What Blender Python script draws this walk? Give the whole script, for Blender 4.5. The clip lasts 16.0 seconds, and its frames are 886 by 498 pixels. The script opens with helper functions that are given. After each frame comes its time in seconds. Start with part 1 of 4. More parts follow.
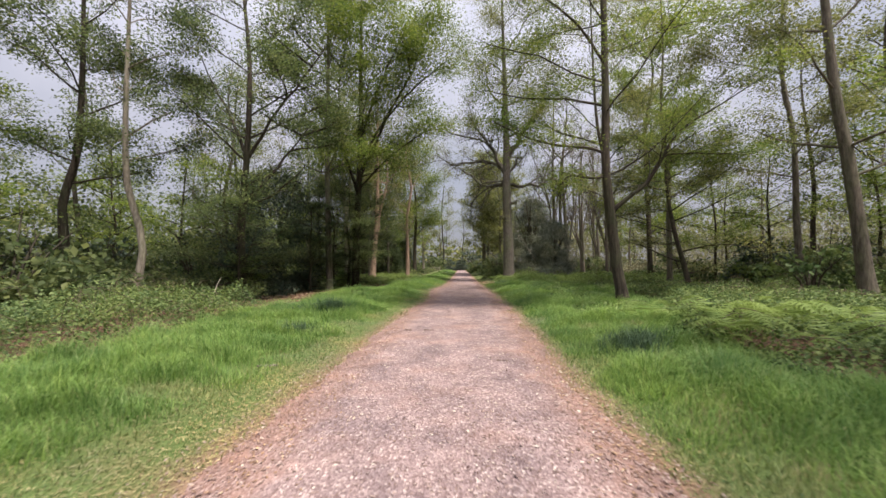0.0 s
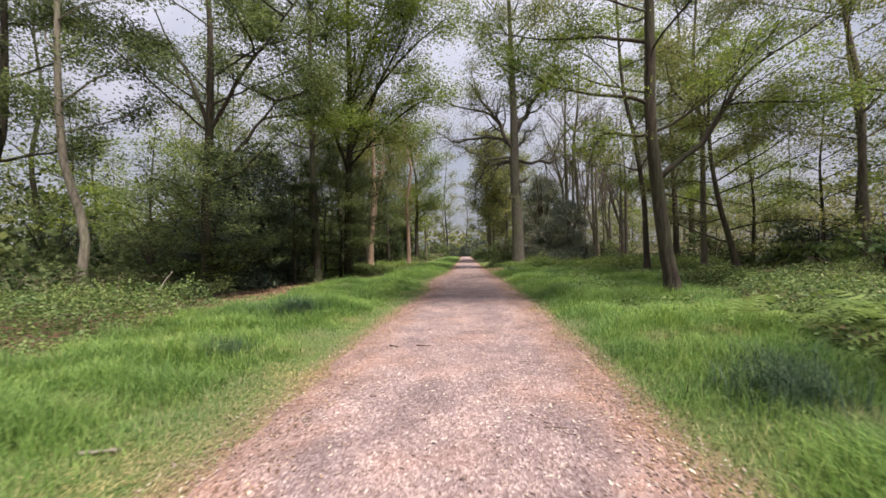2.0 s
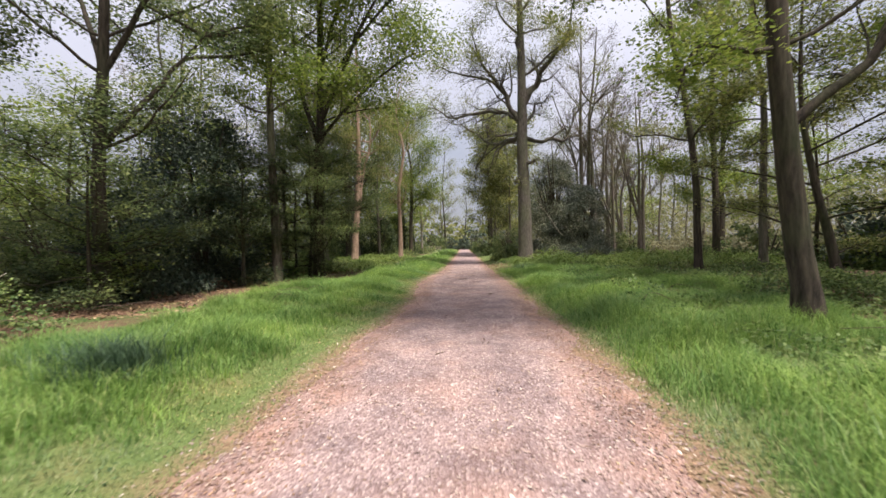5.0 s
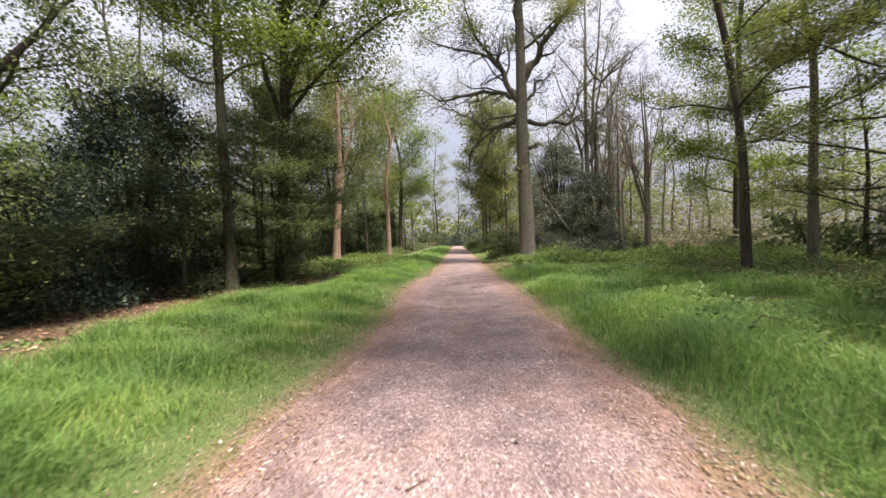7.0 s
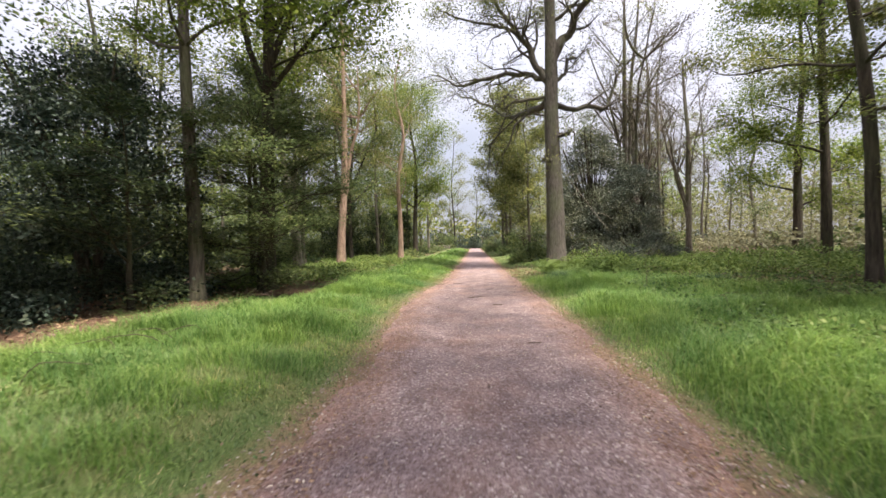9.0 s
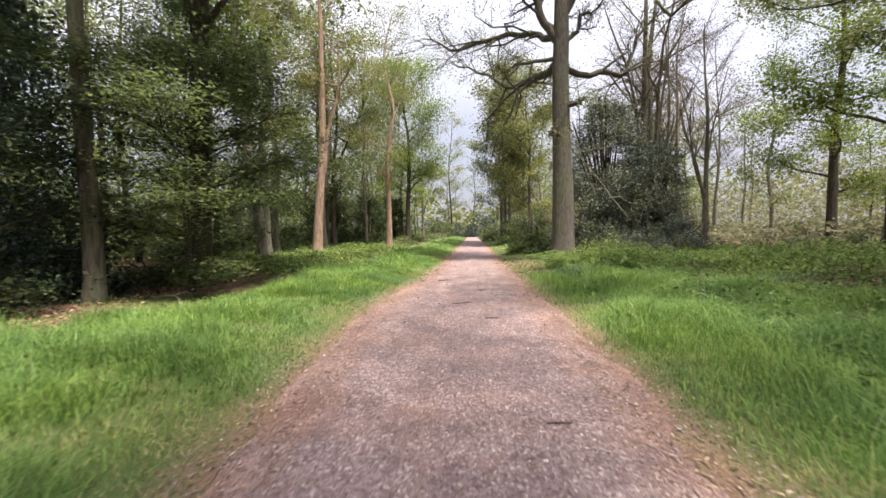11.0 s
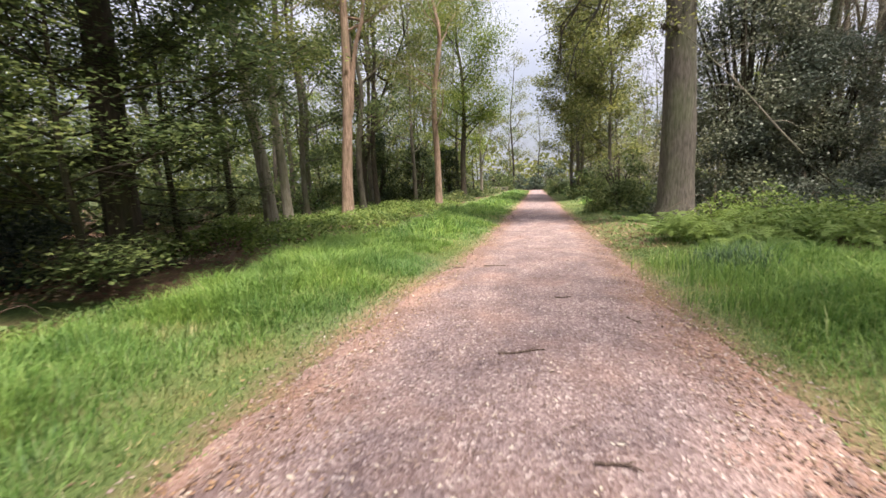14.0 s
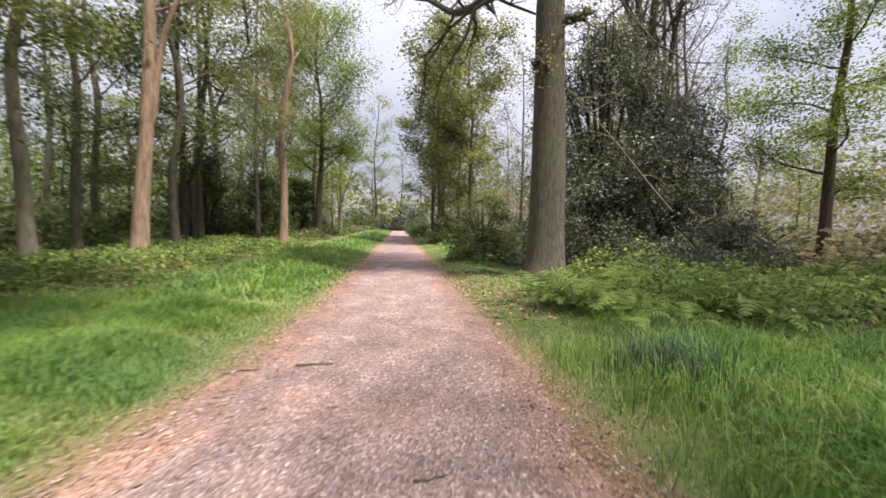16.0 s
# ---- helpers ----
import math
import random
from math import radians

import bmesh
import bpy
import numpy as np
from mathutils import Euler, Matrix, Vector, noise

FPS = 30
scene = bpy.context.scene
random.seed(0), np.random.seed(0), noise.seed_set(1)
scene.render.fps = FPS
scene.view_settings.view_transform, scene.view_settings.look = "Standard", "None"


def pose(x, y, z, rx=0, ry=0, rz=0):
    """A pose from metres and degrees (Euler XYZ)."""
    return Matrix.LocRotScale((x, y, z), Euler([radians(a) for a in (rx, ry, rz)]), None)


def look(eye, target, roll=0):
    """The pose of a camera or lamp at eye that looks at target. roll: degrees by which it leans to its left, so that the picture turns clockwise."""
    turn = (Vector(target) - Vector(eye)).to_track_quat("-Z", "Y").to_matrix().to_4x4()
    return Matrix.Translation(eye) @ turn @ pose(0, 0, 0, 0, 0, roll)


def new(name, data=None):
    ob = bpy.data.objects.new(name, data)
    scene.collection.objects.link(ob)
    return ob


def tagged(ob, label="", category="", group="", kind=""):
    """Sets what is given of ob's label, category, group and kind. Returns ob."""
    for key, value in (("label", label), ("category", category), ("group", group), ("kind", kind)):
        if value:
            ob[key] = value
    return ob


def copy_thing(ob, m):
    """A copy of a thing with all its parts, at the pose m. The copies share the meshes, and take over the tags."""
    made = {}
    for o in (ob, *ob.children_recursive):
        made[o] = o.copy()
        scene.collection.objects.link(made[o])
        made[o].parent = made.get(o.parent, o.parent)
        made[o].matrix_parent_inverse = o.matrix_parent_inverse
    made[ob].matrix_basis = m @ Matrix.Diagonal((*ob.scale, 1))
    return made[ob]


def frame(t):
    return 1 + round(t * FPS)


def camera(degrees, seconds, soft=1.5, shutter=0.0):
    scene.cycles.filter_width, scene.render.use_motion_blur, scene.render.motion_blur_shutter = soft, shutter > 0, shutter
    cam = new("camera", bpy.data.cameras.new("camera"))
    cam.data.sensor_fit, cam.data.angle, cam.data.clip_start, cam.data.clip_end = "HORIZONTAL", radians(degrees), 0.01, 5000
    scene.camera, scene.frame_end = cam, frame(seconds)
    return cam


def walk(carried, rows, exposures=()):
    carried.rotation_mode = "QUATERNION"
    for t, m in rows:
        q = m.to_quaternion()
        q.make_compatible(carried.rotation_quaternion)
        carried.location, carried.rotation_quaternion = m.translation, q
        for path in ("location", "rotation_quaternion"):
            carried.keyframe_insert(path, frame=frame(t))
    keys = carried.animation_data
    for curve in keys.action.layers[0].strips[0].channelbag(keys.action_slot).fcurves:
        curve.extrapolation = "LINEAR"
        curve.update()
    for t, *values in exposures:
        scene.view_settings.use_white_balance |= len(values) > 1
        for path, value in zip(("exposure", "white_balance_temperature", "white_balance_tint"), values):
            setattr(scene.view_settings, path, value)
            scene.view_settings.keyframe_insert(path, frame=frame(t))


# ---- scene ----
cam = camera(94.8, 16.0, soft=1.6, shutter=0.5)
METRES, EYE, TILT, LEAN, TURN = 23.8, 1.5, 0.0, 0.0, 0.0
ROWS = [
    (0.0, 0.0, 0.0, 0.0, 0.02, 2.21, 0.56),
    (0.5, -0.0008, 0.0299, -0.0003, 0.33, 1.96, 0.83),
    (1.0, -0.0004, 0.0613, -0.0003, 0.62, 1.48, 1.14),
    (1.5, 0.0005, 0.0939, -0.0005, 0.88, 1.03, 1.36),
    (2.0, 0.0024, 0.125, -0.001, 0.56, 0.33, 1.63),
    (2.5, 0.0038, 0.1565, -0.0011, 0.61, -0.22, 1.84),
    (3.0, 0.0041, 0.1898, -0.0005, -0.03, -0.56, 2.03),
    (3.5, 0.007, 0.2217, 0.0003, 0.19, -0.7, 1.97),
    (4.0, 0.0082, 0.2572, 0.0004, 0.28, -0.79, 1.63),
    (4.5, 0.011, 0.2869, 0.0001, 0.54, -0.75, 1.22),
    (7.0, 0.016, 0.4425, 0.001, -0.63, -1.29, 2.08),
    (7.5, 0.0183, 0.4741, 0.0003, 0.68, -1.69, 2.12),
    (8.0, 0.018, 0.5044, 0.0, 1.4, -1.27, 1.98),
    (8.5, 0.0221, 0.5375, -0.0, 1.58, -0.82, 1.86),
    (9.0, 0.0218, 0.5683, -0.0005, 1.86, -0.9, 1.6),
    (9.5, 0.0249, 0.5978, -0.0019, 1.96, -1.73, 1.28),
    (12.0, 0.0393, 0.7549, -0.0032, 1.55, -2.6, 0.8),
    (12.5, 0.0398, 0.7869, -0.003, 2.47, -2.66, 1.07),
    (13.0, 0.041, 0.8178, -0.0017, 4.48, -3.36, 1.34),
    (13.5, 0.0412, 0.8522, -0.0024, 7.82, -5.77, 1.79),
    (14.0, 0.0406, 0.8801, -0.0032, 10.22, -8.74, 2.37),
    (14.5, 0.0405, 0.9099, -0.003, 4.81, -6.86, 3.07),
    (15.0, 0.0428, 0.938, -0.0027, 0.65, -4.45, 2.27),
    (15.5, 0.0452, 0.9655, -0.0021, -4.14, -2.98, 0.51),
    (16.0, 0.0507, 0.9972, -0.0015, -8.67, -3.49, -1.06),
]
walk(cam, [(t, pose(0, 0, EYE, TILT, LEAN, TURN) @ pose(METRES * x, METRES * y, METRES * z, 90 + pitch, roll, yaw)) for t, x, y, z, yaw, pitch, roll in ROWS],
     exposures=[(0.0, 0.46), (4.5, 0.62), (7.0, 0.88), (9.5, 1.08), (12.0, 1.10), (13.5, 1.04), (15.5, 0.92), (16.0, 0.90)])

# ---------------------------------------------------------------- world and light
SUN_ELEVATION, SUN_AZIMUTH = 66.0, 136.0      # azimuth clockwise from ahead (+y): behind and to the right
world = bpy.data.worlds.new("hazy_sky")
scene.world = world
world.use_nodes = True
wn, wl = world.node_tree.nodes, world.node_tree.links
sky = wn.new("ShaderNodeTexSky")
sky.sky_type, sky.sun_disc = "NISHITA", False
sky.sun_elevation, sky.sun_rotation = radians(SUN_ELEVATION), radians(SUN_AZIMUTH)
sky.air_density, sky.dust_density, sky.ozone_density = 1.0, 3.0, 1.0
cloud = wn.new("ShaderNodeTexNoise")
cloud.inputs["Scale"].default_value, cloud.inputs["Detail"].default_value = 2.2, 6.0
cloud_cover = wn.new("ShaderNodeMapRange")
cloud_cover.inputs["From Min"].default_value, cloud_cover.inputs["From Max"].default_value = 0.30, 0.55
cloud_cover.inputs["To Min"].default_value, cloud_cover.inputs["To Max"].default_value = 0.55, 0.97
cloud_mix = wn.new("ShaderNodeMixRGB")
toward = wn.new("ShaderNodeTexCoord")
height = wn.new("ShaderNodeSeparateXYZ")
wl.new(toward.outputs["Generated"], height.inputs["Vector"])
overcast = wn.new("ShaderNodeMapRange")          # a hazy sky is brightest overhead
overcast.inputs["To Min"].default_value, overcast.inputs["To Max"].default_value = 0.30, 1.0
wl.new(height.outputs["Z"], overcast.inputs["Value"])
haze = wn.new("ShaderNodeVectorMath")
haze.operation = "SCALE"
haze.inputs[0].default_value = (13.0, 13.0, 15.2)
wl.new(overcast.outputs["Result"], haze.inputs["Scale"])
wl.new(haze.outputs["Vector"], cloud_mix.inputs[2])
wl.new(cloud.outputs["Fac"], cloud_cover.inputs["Value"])
wl.new(cloud_cover.outputs["Result"], cloud_mix.inputs[0])
wl.new(sky.outputs["Color"], cloud_mix.inputs[1])
wl.new(cloud_mix.outputs["Color"], wn["Background"].inputs["Color"])
wn["Background"].inputs["Strength"].default_value = 0.075

sun_data = bpy.data.lights.new("sun", "SUN")
sun_data.energy, sun_data.angle, sun_data.color = 5.0, radians(9), (1.0, 0.93, 0.82)
sun = new("sun", sun_data)
az, el = radians(SUN_AZIMUTH), radians(SUN_ELEVATION)
sun_from = Vector((math.sin(az) * math.cos(el), math.cos(az) * math.cos(el), math.sin(el)))
sun.matrix_world = look(sun_from * 60, (0, 0, 0))


# ---------------------------------------------------------------- materials
def material(name, rough=0.8):
    m = bpy.data.materials.new(name)
    m.use_nodes = True
    nodes, links = m.node_tree.nodes, m.node_tree.links
    bsdf = nodes["Principled BSDF"]
    bsdf.inputs["Roughness"].default_value = rough
    bsdf.inputs["Specular IOR Level"].default_value = 0.25
    return m, nodes, links, bsdf


def noise_node(nodes, links, scale, detail=4.0, stretch=None, rough=0.55):
    n = nodes.new("ShaderNodeTexNoise")
    n.inputs["Scale"].default_value, n.inputs["Detail"].default_value = scale, detail
    n.inputs["Roughness"].default_value = rough
    geo = nodes.new("ShaderNodeNewGeometry")
    src = geo.outputs["Position"]
    if stretch:
        mul = nodes.new("ShaderNodeVectorMath")
        mul.operation = "MULTIPLY"
        mul.inputs[1].default_value = stretch
        links.new(src, mul.inputs[0])
        src = mul.outputs["Vector"]
    links.new(src, n.inputs["Vector"])
    return n


def ramp_node(nodes, links, fac, stops):
    r = nodes.new("ShaderNodeValToRGB")
    while len(r.color_ramp.elements) < len(stops):
        r.color_ramp.elements.new(0.5)
    for e, (p, c) in zip(r.color_ramp.elements, stops):
        e.position, e.color = p, (*c, 1)
    links.new(fac, r.inputs["Fac"])
    return r


def mix_node(nodes, links, fac, a, b, blend="MIX"):
    m = nodes.new("ShaderNodeMixRGB")
    m.blend_type = blend
    for i, v in enumerate((fac, a, b)):
        if isinstance(v, (int, float)):
            m.inputs[i].default_value = v
        elif isinstance(v, tuple):
            m.inputs[i].default_value = (*v, 1)
        else:
            links.new(v, m.inputs[i])
    return m.outputs["Color"]


def bump_node(nodes, links, height, bsdf, strength=0.5, distance=0.02):
    b = nodes.new("ShaderNodeBump")
    b.inputs["Strength"].default_value, b.inputs["Distance"].default_value = strength, distance
    links.new(height, b.inputs["Height"])
    links.new(b.outputs["Normal"], bsdf.inputs["Normal"])


def bark(name, dark, light, moss=0.3, moss_colour=(0.10, 0.13, 0.05), ridge=14.0):
    m, nodes, links, bsdf = material(name, 0.9)
    ridges = noise_node(nodes, links, ridge, 6, (1, 1, 0.16), 0.65)
    patches = noise_node(nodes, links, 1.7, 4, (1, 1, 0.5))
    base = ramp_node(nodes, links, ridges.outputs["Fac"], [(0.32, dark), (0.66, light)])
    stain = ramp_node(nodes, links, patches.outputs["Fac"], [(0.45, (0, 0, 0)), (0.7, (moss, moss, moss))])
    col = mix_node(nodes, links, stain.outputs["Color"], base.outputs["Color"], moss_colour)
    links.new(col, bsdf.inputs["Base Color"])
    bump_node(nodes, links, ridges.outputs["Fac"], bsdf, 0.8, 0.03)
    return m


def leaf(name, stops, rough=0.5, through_light=0.35, patch=0.35):
    """Leaves: each leaf its own shade, drifts of lighter and darker growth, light passing through."""
    m, nodes, links, bsdf = material(name, rough)
    geo = nodes.new("ShaderNodeNewGeometry")
    one = ramp_node(nodes, links, geo.outputs["Random Per Island"], stops)
    drift = noise_node(nodes, links, 0.7, 3)
    tone = ramp_node(nodes, links, drift.outputs["Fac"], [(0.3, (1 - patch, 1 - patch * 0.75, 1 - patch * 0.55)), (0.7, (1 + patch * 0.75, 1 + patch * 0.5, 1 - patch * 0.2))])
    col = mix_node(nodes, links, 1.0, one.outputs["Color"], tone.outputs["Color"], "MULTIPLY")
    links.new(col, bsdf.inputs["Base Color"])
    glow = nodes.new("ShaderNodeBsdfTranslucent")
    links.new(col, glow.inputs["Color"])
    both = nodes.new("ShaderNodeMixShader")
    both.inputs[0].default_value = through_light
    links.new(bsdf.outputs[0], both.inputs[1])
    links.new(glow.outputs[0], both.inputs[2])
    links.new(both.outputs[0], nodes["Material Output"].inputs["Surface"])
    return m


def ground_material():
    """Leaf litter and soil, with green moss and short turf in drifts."""
    m, nodes, links, bsdf = material("leaf_litter", 0.95)
    fine = noise_node(nodes, links, 26, 6, None, 0.7)
    mid = noise_node(nodes, links, 3.0, 4)
    broad = noise_node(nodes, links, 0.45, 3)
    litter = ramp_node(nodes, links, fine.outputs["Fac"], [(0.3, (0.05, 0.030, 0.022)), (0.5, (0.17, 0.095, 0.065)), (0.72, (0.36, 0.22, 0.15))])
    green = ramp_node(nodes, links, fine.outputs["Fac"], [(0.3, (0.03, 0.05, 0.015)), (0.7, (0.13, 0.18, 0.05))])
    sel = ramp_node(nodes, links, broad.outputs["Fac"], [(0.48, (0, 0, 0)), (0.62, (1, 1, 1))])
    col = mix_node(nodes, links, sel.outputs["Color"], litter.outputs["Color"], green.outputs["Color"])
    shade = ramp_node(nodes, links, mid.outputs["Fac"], [(0.3, (0.7, 0.7, 0.7)), (0.7, (1.1, 1.1, 1.1))])
    links.new(mix_node(nodes, links, 1.0, col, shade.outputs["Color"], "MULTIPLY"), bsdf.inputs["Base Color"])
    bump_node(nodes, links, fine.outputs["Fac"], bsdf, 0.9, 0.05)
    return m


def turf_material():
    """Trodden short turf with dead straw and soil showing."""
    m, nodes, links, bsdf = material("short_turf", 0.95)
    fine = noise_node(nodes, links, 60, 6, None, 0.7)
    broad = noise_node(nodes, links, 0.9, 4)
    green = ramp_node(nodes, links, fine.outputs["Fac"], [(0.3, (0.045, 0.075, 0.022)), (0.7, (0.17, 0.225, 0.07))])
    straw = ramp_node(nodes, links, fine.outputs["Fac"], [(0.3, (0.10, 0.085, 0.035)), (0.7, (0.30, 0.25, 0.12))])
    sel = ramp_node(nodes, links, broad.outputs["Fac"], [(0.26, (0, 0, 0)), (0.50, (1, 1, 1))])
    col = mix_node(nodes, links, sel.outputs["Color"], straw.outputs["Color"], green.outputs["Color"])
    worn = nodes.new("ShaderNodeAttribute")
    worn.attribute_name = "border"
    ragged = nodes.new("ShaderNodeMath")
    ragged.operation = "MULTIPLY"
    links.new(worn.outputs["Fac"], ragged.inputs[0])
    links.new(noise_node(nodes, links, 4.5, 6, None, 0.7).outputs["Fac"], ragged.inputs[1])
    bare = ramp_node(nodes, links, ragged.outputs["Value"], [(0.16, (0, 0, 0)), (0.48, (0.9, 0.9, 0.9))])
    litter = ramp_node(nodes, links, fine.outputs["Fac"], [(0.3, (0.13, 0.075, 0.05)), (0.7, (0.42, 0.27, 0.19))])
    links.new(mix_node(nodes, links, bare.outputs["Color"], col, litter.outputs["Color"]), bsdf.inputs["Base Color"])
    bump_node(nodes, links, fine.outputs["Fac"], bsdf, 0.8, 0.02)
    return m


def path_material():
    """Pinkish grey crushed stone and bark chips, orange where old needles and leaves lie."""
    m, nodes, links, bsdf = material("path_chippings", 0.95)
    cells = nodes.new("ShaderNodeTexVoronoi")
    cells.inputs["Scale"].default_value = 55
    geo = nodes.new("ShaderNodeNewGeometry")
    warp = nodes.new("ShaderNodeVectorMath")
    warp.operation = "MULTIPLY"
    warp.inputs[1].default_value = (1, 0.75, 1)
    links.new(geo.outputs["Position"], warp.inputs[0])
    links.new(warp.outputs["Vector"], cells.inputs["Vector"])
    tone = nodes.new("ShaderNodeSeparateColor")
    links.new(cells.outputs["Color"], tone.inputs["Color"])
    fine = noise_node(nodes, links, 130, 5, None, 0.7)
    grit = ramp_node(nodes, links, tone.outputs[0], [(0.0, (0.19, 0.135, 0.13)), (0.5, (0.29, 0.22, 0.215)), (0.9, (0.385, 0.305, 0.295)), (1.0, (0.56, 0.48, 0.45))])
    speck = ramp_node(nodes, links, fine.outputs["Fac"], [(0.3, (0.68, 0.66, 0.65)), (0.7, (1.25, 1.25, 1.25))])
    col = mix_node(nodes, links, 1.0, grit.outputs["Color"], speck.outputs["Color"], "MULTIPLY")
    broad = noise_node(nodes, links, 0.8, 4)
    rust = ramp_node(nodes, links, broad.outputs["Fac"], [(0.5, (0, 0, 0)), (0.75, (0.35, 0.35, 0.35))])
    col = mix_node(nodes, links, rust.outputs["Color"], col, (0.42, 0.235, 0.155))
    border = nodes.new("ShaderNodeAttribute")
    border.attribute_name = "border"
    frayed = nodes.new("ShaderNodeMath")
    frayed.operation = "MULTIPLY"
    links.new(border.outputs["Fac"], frayed.inputs[0])
    links.new(noise_node(nodes, links, 1.6, 6, None, 0.65).outputs["Fac"], frayed.inputs[1])
    needles = ramp_node(nodes, links, frayed.outputs["Value"], [(0.17, (0, 0, 0)), (0.55, (0.58, 0.58, 0.58))])
    col = mix_node(nodes, links, needles.outputs["Color"], col, mix_node(nodes, links, fine.outputs["Fac"], (0.20, 0.105, 0.07), (0.47, 0.285, 0.20)))
    # dappled shade painted into the chippings as darker and lighter mottles
    patches = noise_node(nodes, links, 1.5, 6, (1, 0.8, 1), 0.65)
    dapple = ramp_node(nodes, links, patches.outputs["Fac"], [(0.36, (0.66, 0.63, 0.67)), (0.62, (1.14, 1.08, 1.08))])
    links.new(mix_node(nodes, links, 1.0, col, dapple.outputs["Color"], "MULTIPLY"), bsdf.inputs["Base Color"])
    bump_node(nodes, links, cells.outputs["Distance"], bsdf, 0.7, 0.02)
    return m


BARK_GREY = bark("grey_bark", (0.05, 0.042, 0.035), (0.19, 0.16, 0.13), 0.5)
BARK_DARK = bark("dark_bark", (0.021, 0.017, 0.014), (0.094, 0.073, 0.057), 0.4, (0.058, 0.078, 0.031))
BARK_PINK = bark("pink_brown_bark", (0.15, 0.095, 0.07), (0.42, 0.29, 0.225), 0.25)
BARK_OAK = bark("oak_bark", (0.045, 0.038, 0.033), (0.16, 0.137, 0.118), 0.35, ridge=24.0)
BARK_PALE = bark("pale_bark", (0.12, 0.10, 0.08), (0.33, 0.285, 0.235), 0.4)
LEAF_BEECH = leaf("fresh_beech_leaf", [(0.0, (0.09, 0.135, 0.028)), (0.5, (0.18, 0.24, 0.05)), (1.0, (0.32, 0.37, 0.095))], 0.5, 0.55)
LEAF_OLIVE = leaf("olive_spring_leaf", [(0.0, (0.10, 0.115, 0.04)), (0.5, (0.20, 0.22, 0.08)), (1.0, (0.34, 0.34, 0.14))], 0.55, 0.5)
LEAF_HOLLY = leaf("dark_holly_leaf", [(0.0, (0.03, 0.048, 0.038)), (0.6, (0.07, 0.098, 0.076)), (1.0, (0.14, 0.17, 0.135))], 0.4, 0.2)
LEAF_GREY = leaf("grey_green_evergreen_leaf", [(0.0, (0.085, 0.10, 0.08)), (0.6, (0.15, 0.165, 0.13)), (1.0, (0.27, 0.285, 0.24))], 0.38, 0.25)
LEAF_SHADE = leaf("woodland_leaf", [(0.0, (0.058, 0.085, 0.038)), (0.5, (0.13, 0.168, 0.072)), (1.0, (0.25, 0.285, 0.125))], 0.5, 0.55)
# darker copy of the beech leaf, shade put into its colour; evergreens share it
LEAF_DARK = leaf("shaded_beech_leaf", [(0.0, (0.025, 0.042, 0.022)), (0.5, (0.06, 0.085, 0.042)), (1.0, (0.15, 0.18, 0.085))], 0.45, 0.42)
LEAF_BUD = leaf("russet_bud", [(0.0, (0.09, 0.065, 0.05)), (1.0, (0.22, 0.18, 0.13))], 0.7, 0.3)
# the far wood's haze put into the colour: olive-brown with little contrast
LEAF_HAZE = leaf("hazy_far_bud_leaf", [(0.0, (0.15, 0.14, 0.09)), (0.5, (0.20, 0.195, 0.12)), (1.0, (0.27, 0.26, 0.16))], 0.6, 0.45, 0.25)
LEAF_BRAMBLE = leaf("bramble_leaf", [(0.0, (0.06, 0.10, 0.035)), (0.5, (0.14, 0.205, 0.07)), (1.0, (0.28, 0.34, 0.14))], 0.5, 0.35)
LEAF_FERN = leaf("bracken_green", [(0.0, (0.10, 0.16, 0.04)), (0.5, (0.20, 0.28, 0.075)), (1.0, (0.36, 0.43, 0.15))], 0.55, 0.4, 0.2)
GRASS = leaf("grass_blade", [(0.0, (0.09, 0.165, 0.045)), (0.5, (0.19, 0.32, 0.085)), (0.95, (0.35, 0.47, 0.155)), (1.0, (0.46, 0.46, 0.24))], 0.45, 0.45, 0.3)
GRASS_SHORT = leaf("short_grass_blade", [(0.0, (0.10, 0.14, 0.05)), (0.5, (0.20, 0.27, 0.095)), (0.85, (0.33, 0.36, 0.16)), (1.0, (0.54, 0.45, 0.27))], 0.5, 0.35, 0.3)
STRAW = leaf("bleached_straw", [(0.0, (0.24, 0.20, 0.10)), (1.0, (0.46, 0.40, 0.23))], 0.7, 0.2)
GRASS_BLUE = leaf("rush_blade", [(0.0, (0.035, 0.07, 0.04)), (1.0, (0.12, 0.18, 0.11))], 0.4, 0.25, 0.2)
LITTER = ground_material()
TURF = turf_material()
PATH = path_material()
CHIP = leaf("bark_chip", [(0.0, (0.16, 0.105, 0.09)), (0.5, (0.29, 0.205, 0.19)), (0.88, (0.38, 0.285, 0.265)), (1.0, (0.62, 0.54, 0.47))], 0.85, 0.0, 0.15)
DEAD_LEAF = leaf("dead_leaf", [(0.0, (0.12, 0.07, 0.05)), (0.5, (0.27, 0.165, 0.115)), (0.9, (0.40, 0.26, 0.18)), (1.0, (0.58, 0.46, 0.32))], 0.8, 0.1, 0.25)
TWIG_WOOD = bark("twig_wood", (0.05, 0.035, 0.03), (0.20, 0.14, 0.11), 0.0, ridge=60)
DEAD_WOOD = bark("bleached_dead_wood", (0.16, 0.13, 0.11), (0.42, 0.37, 0.31), 0.2, ridge=30)


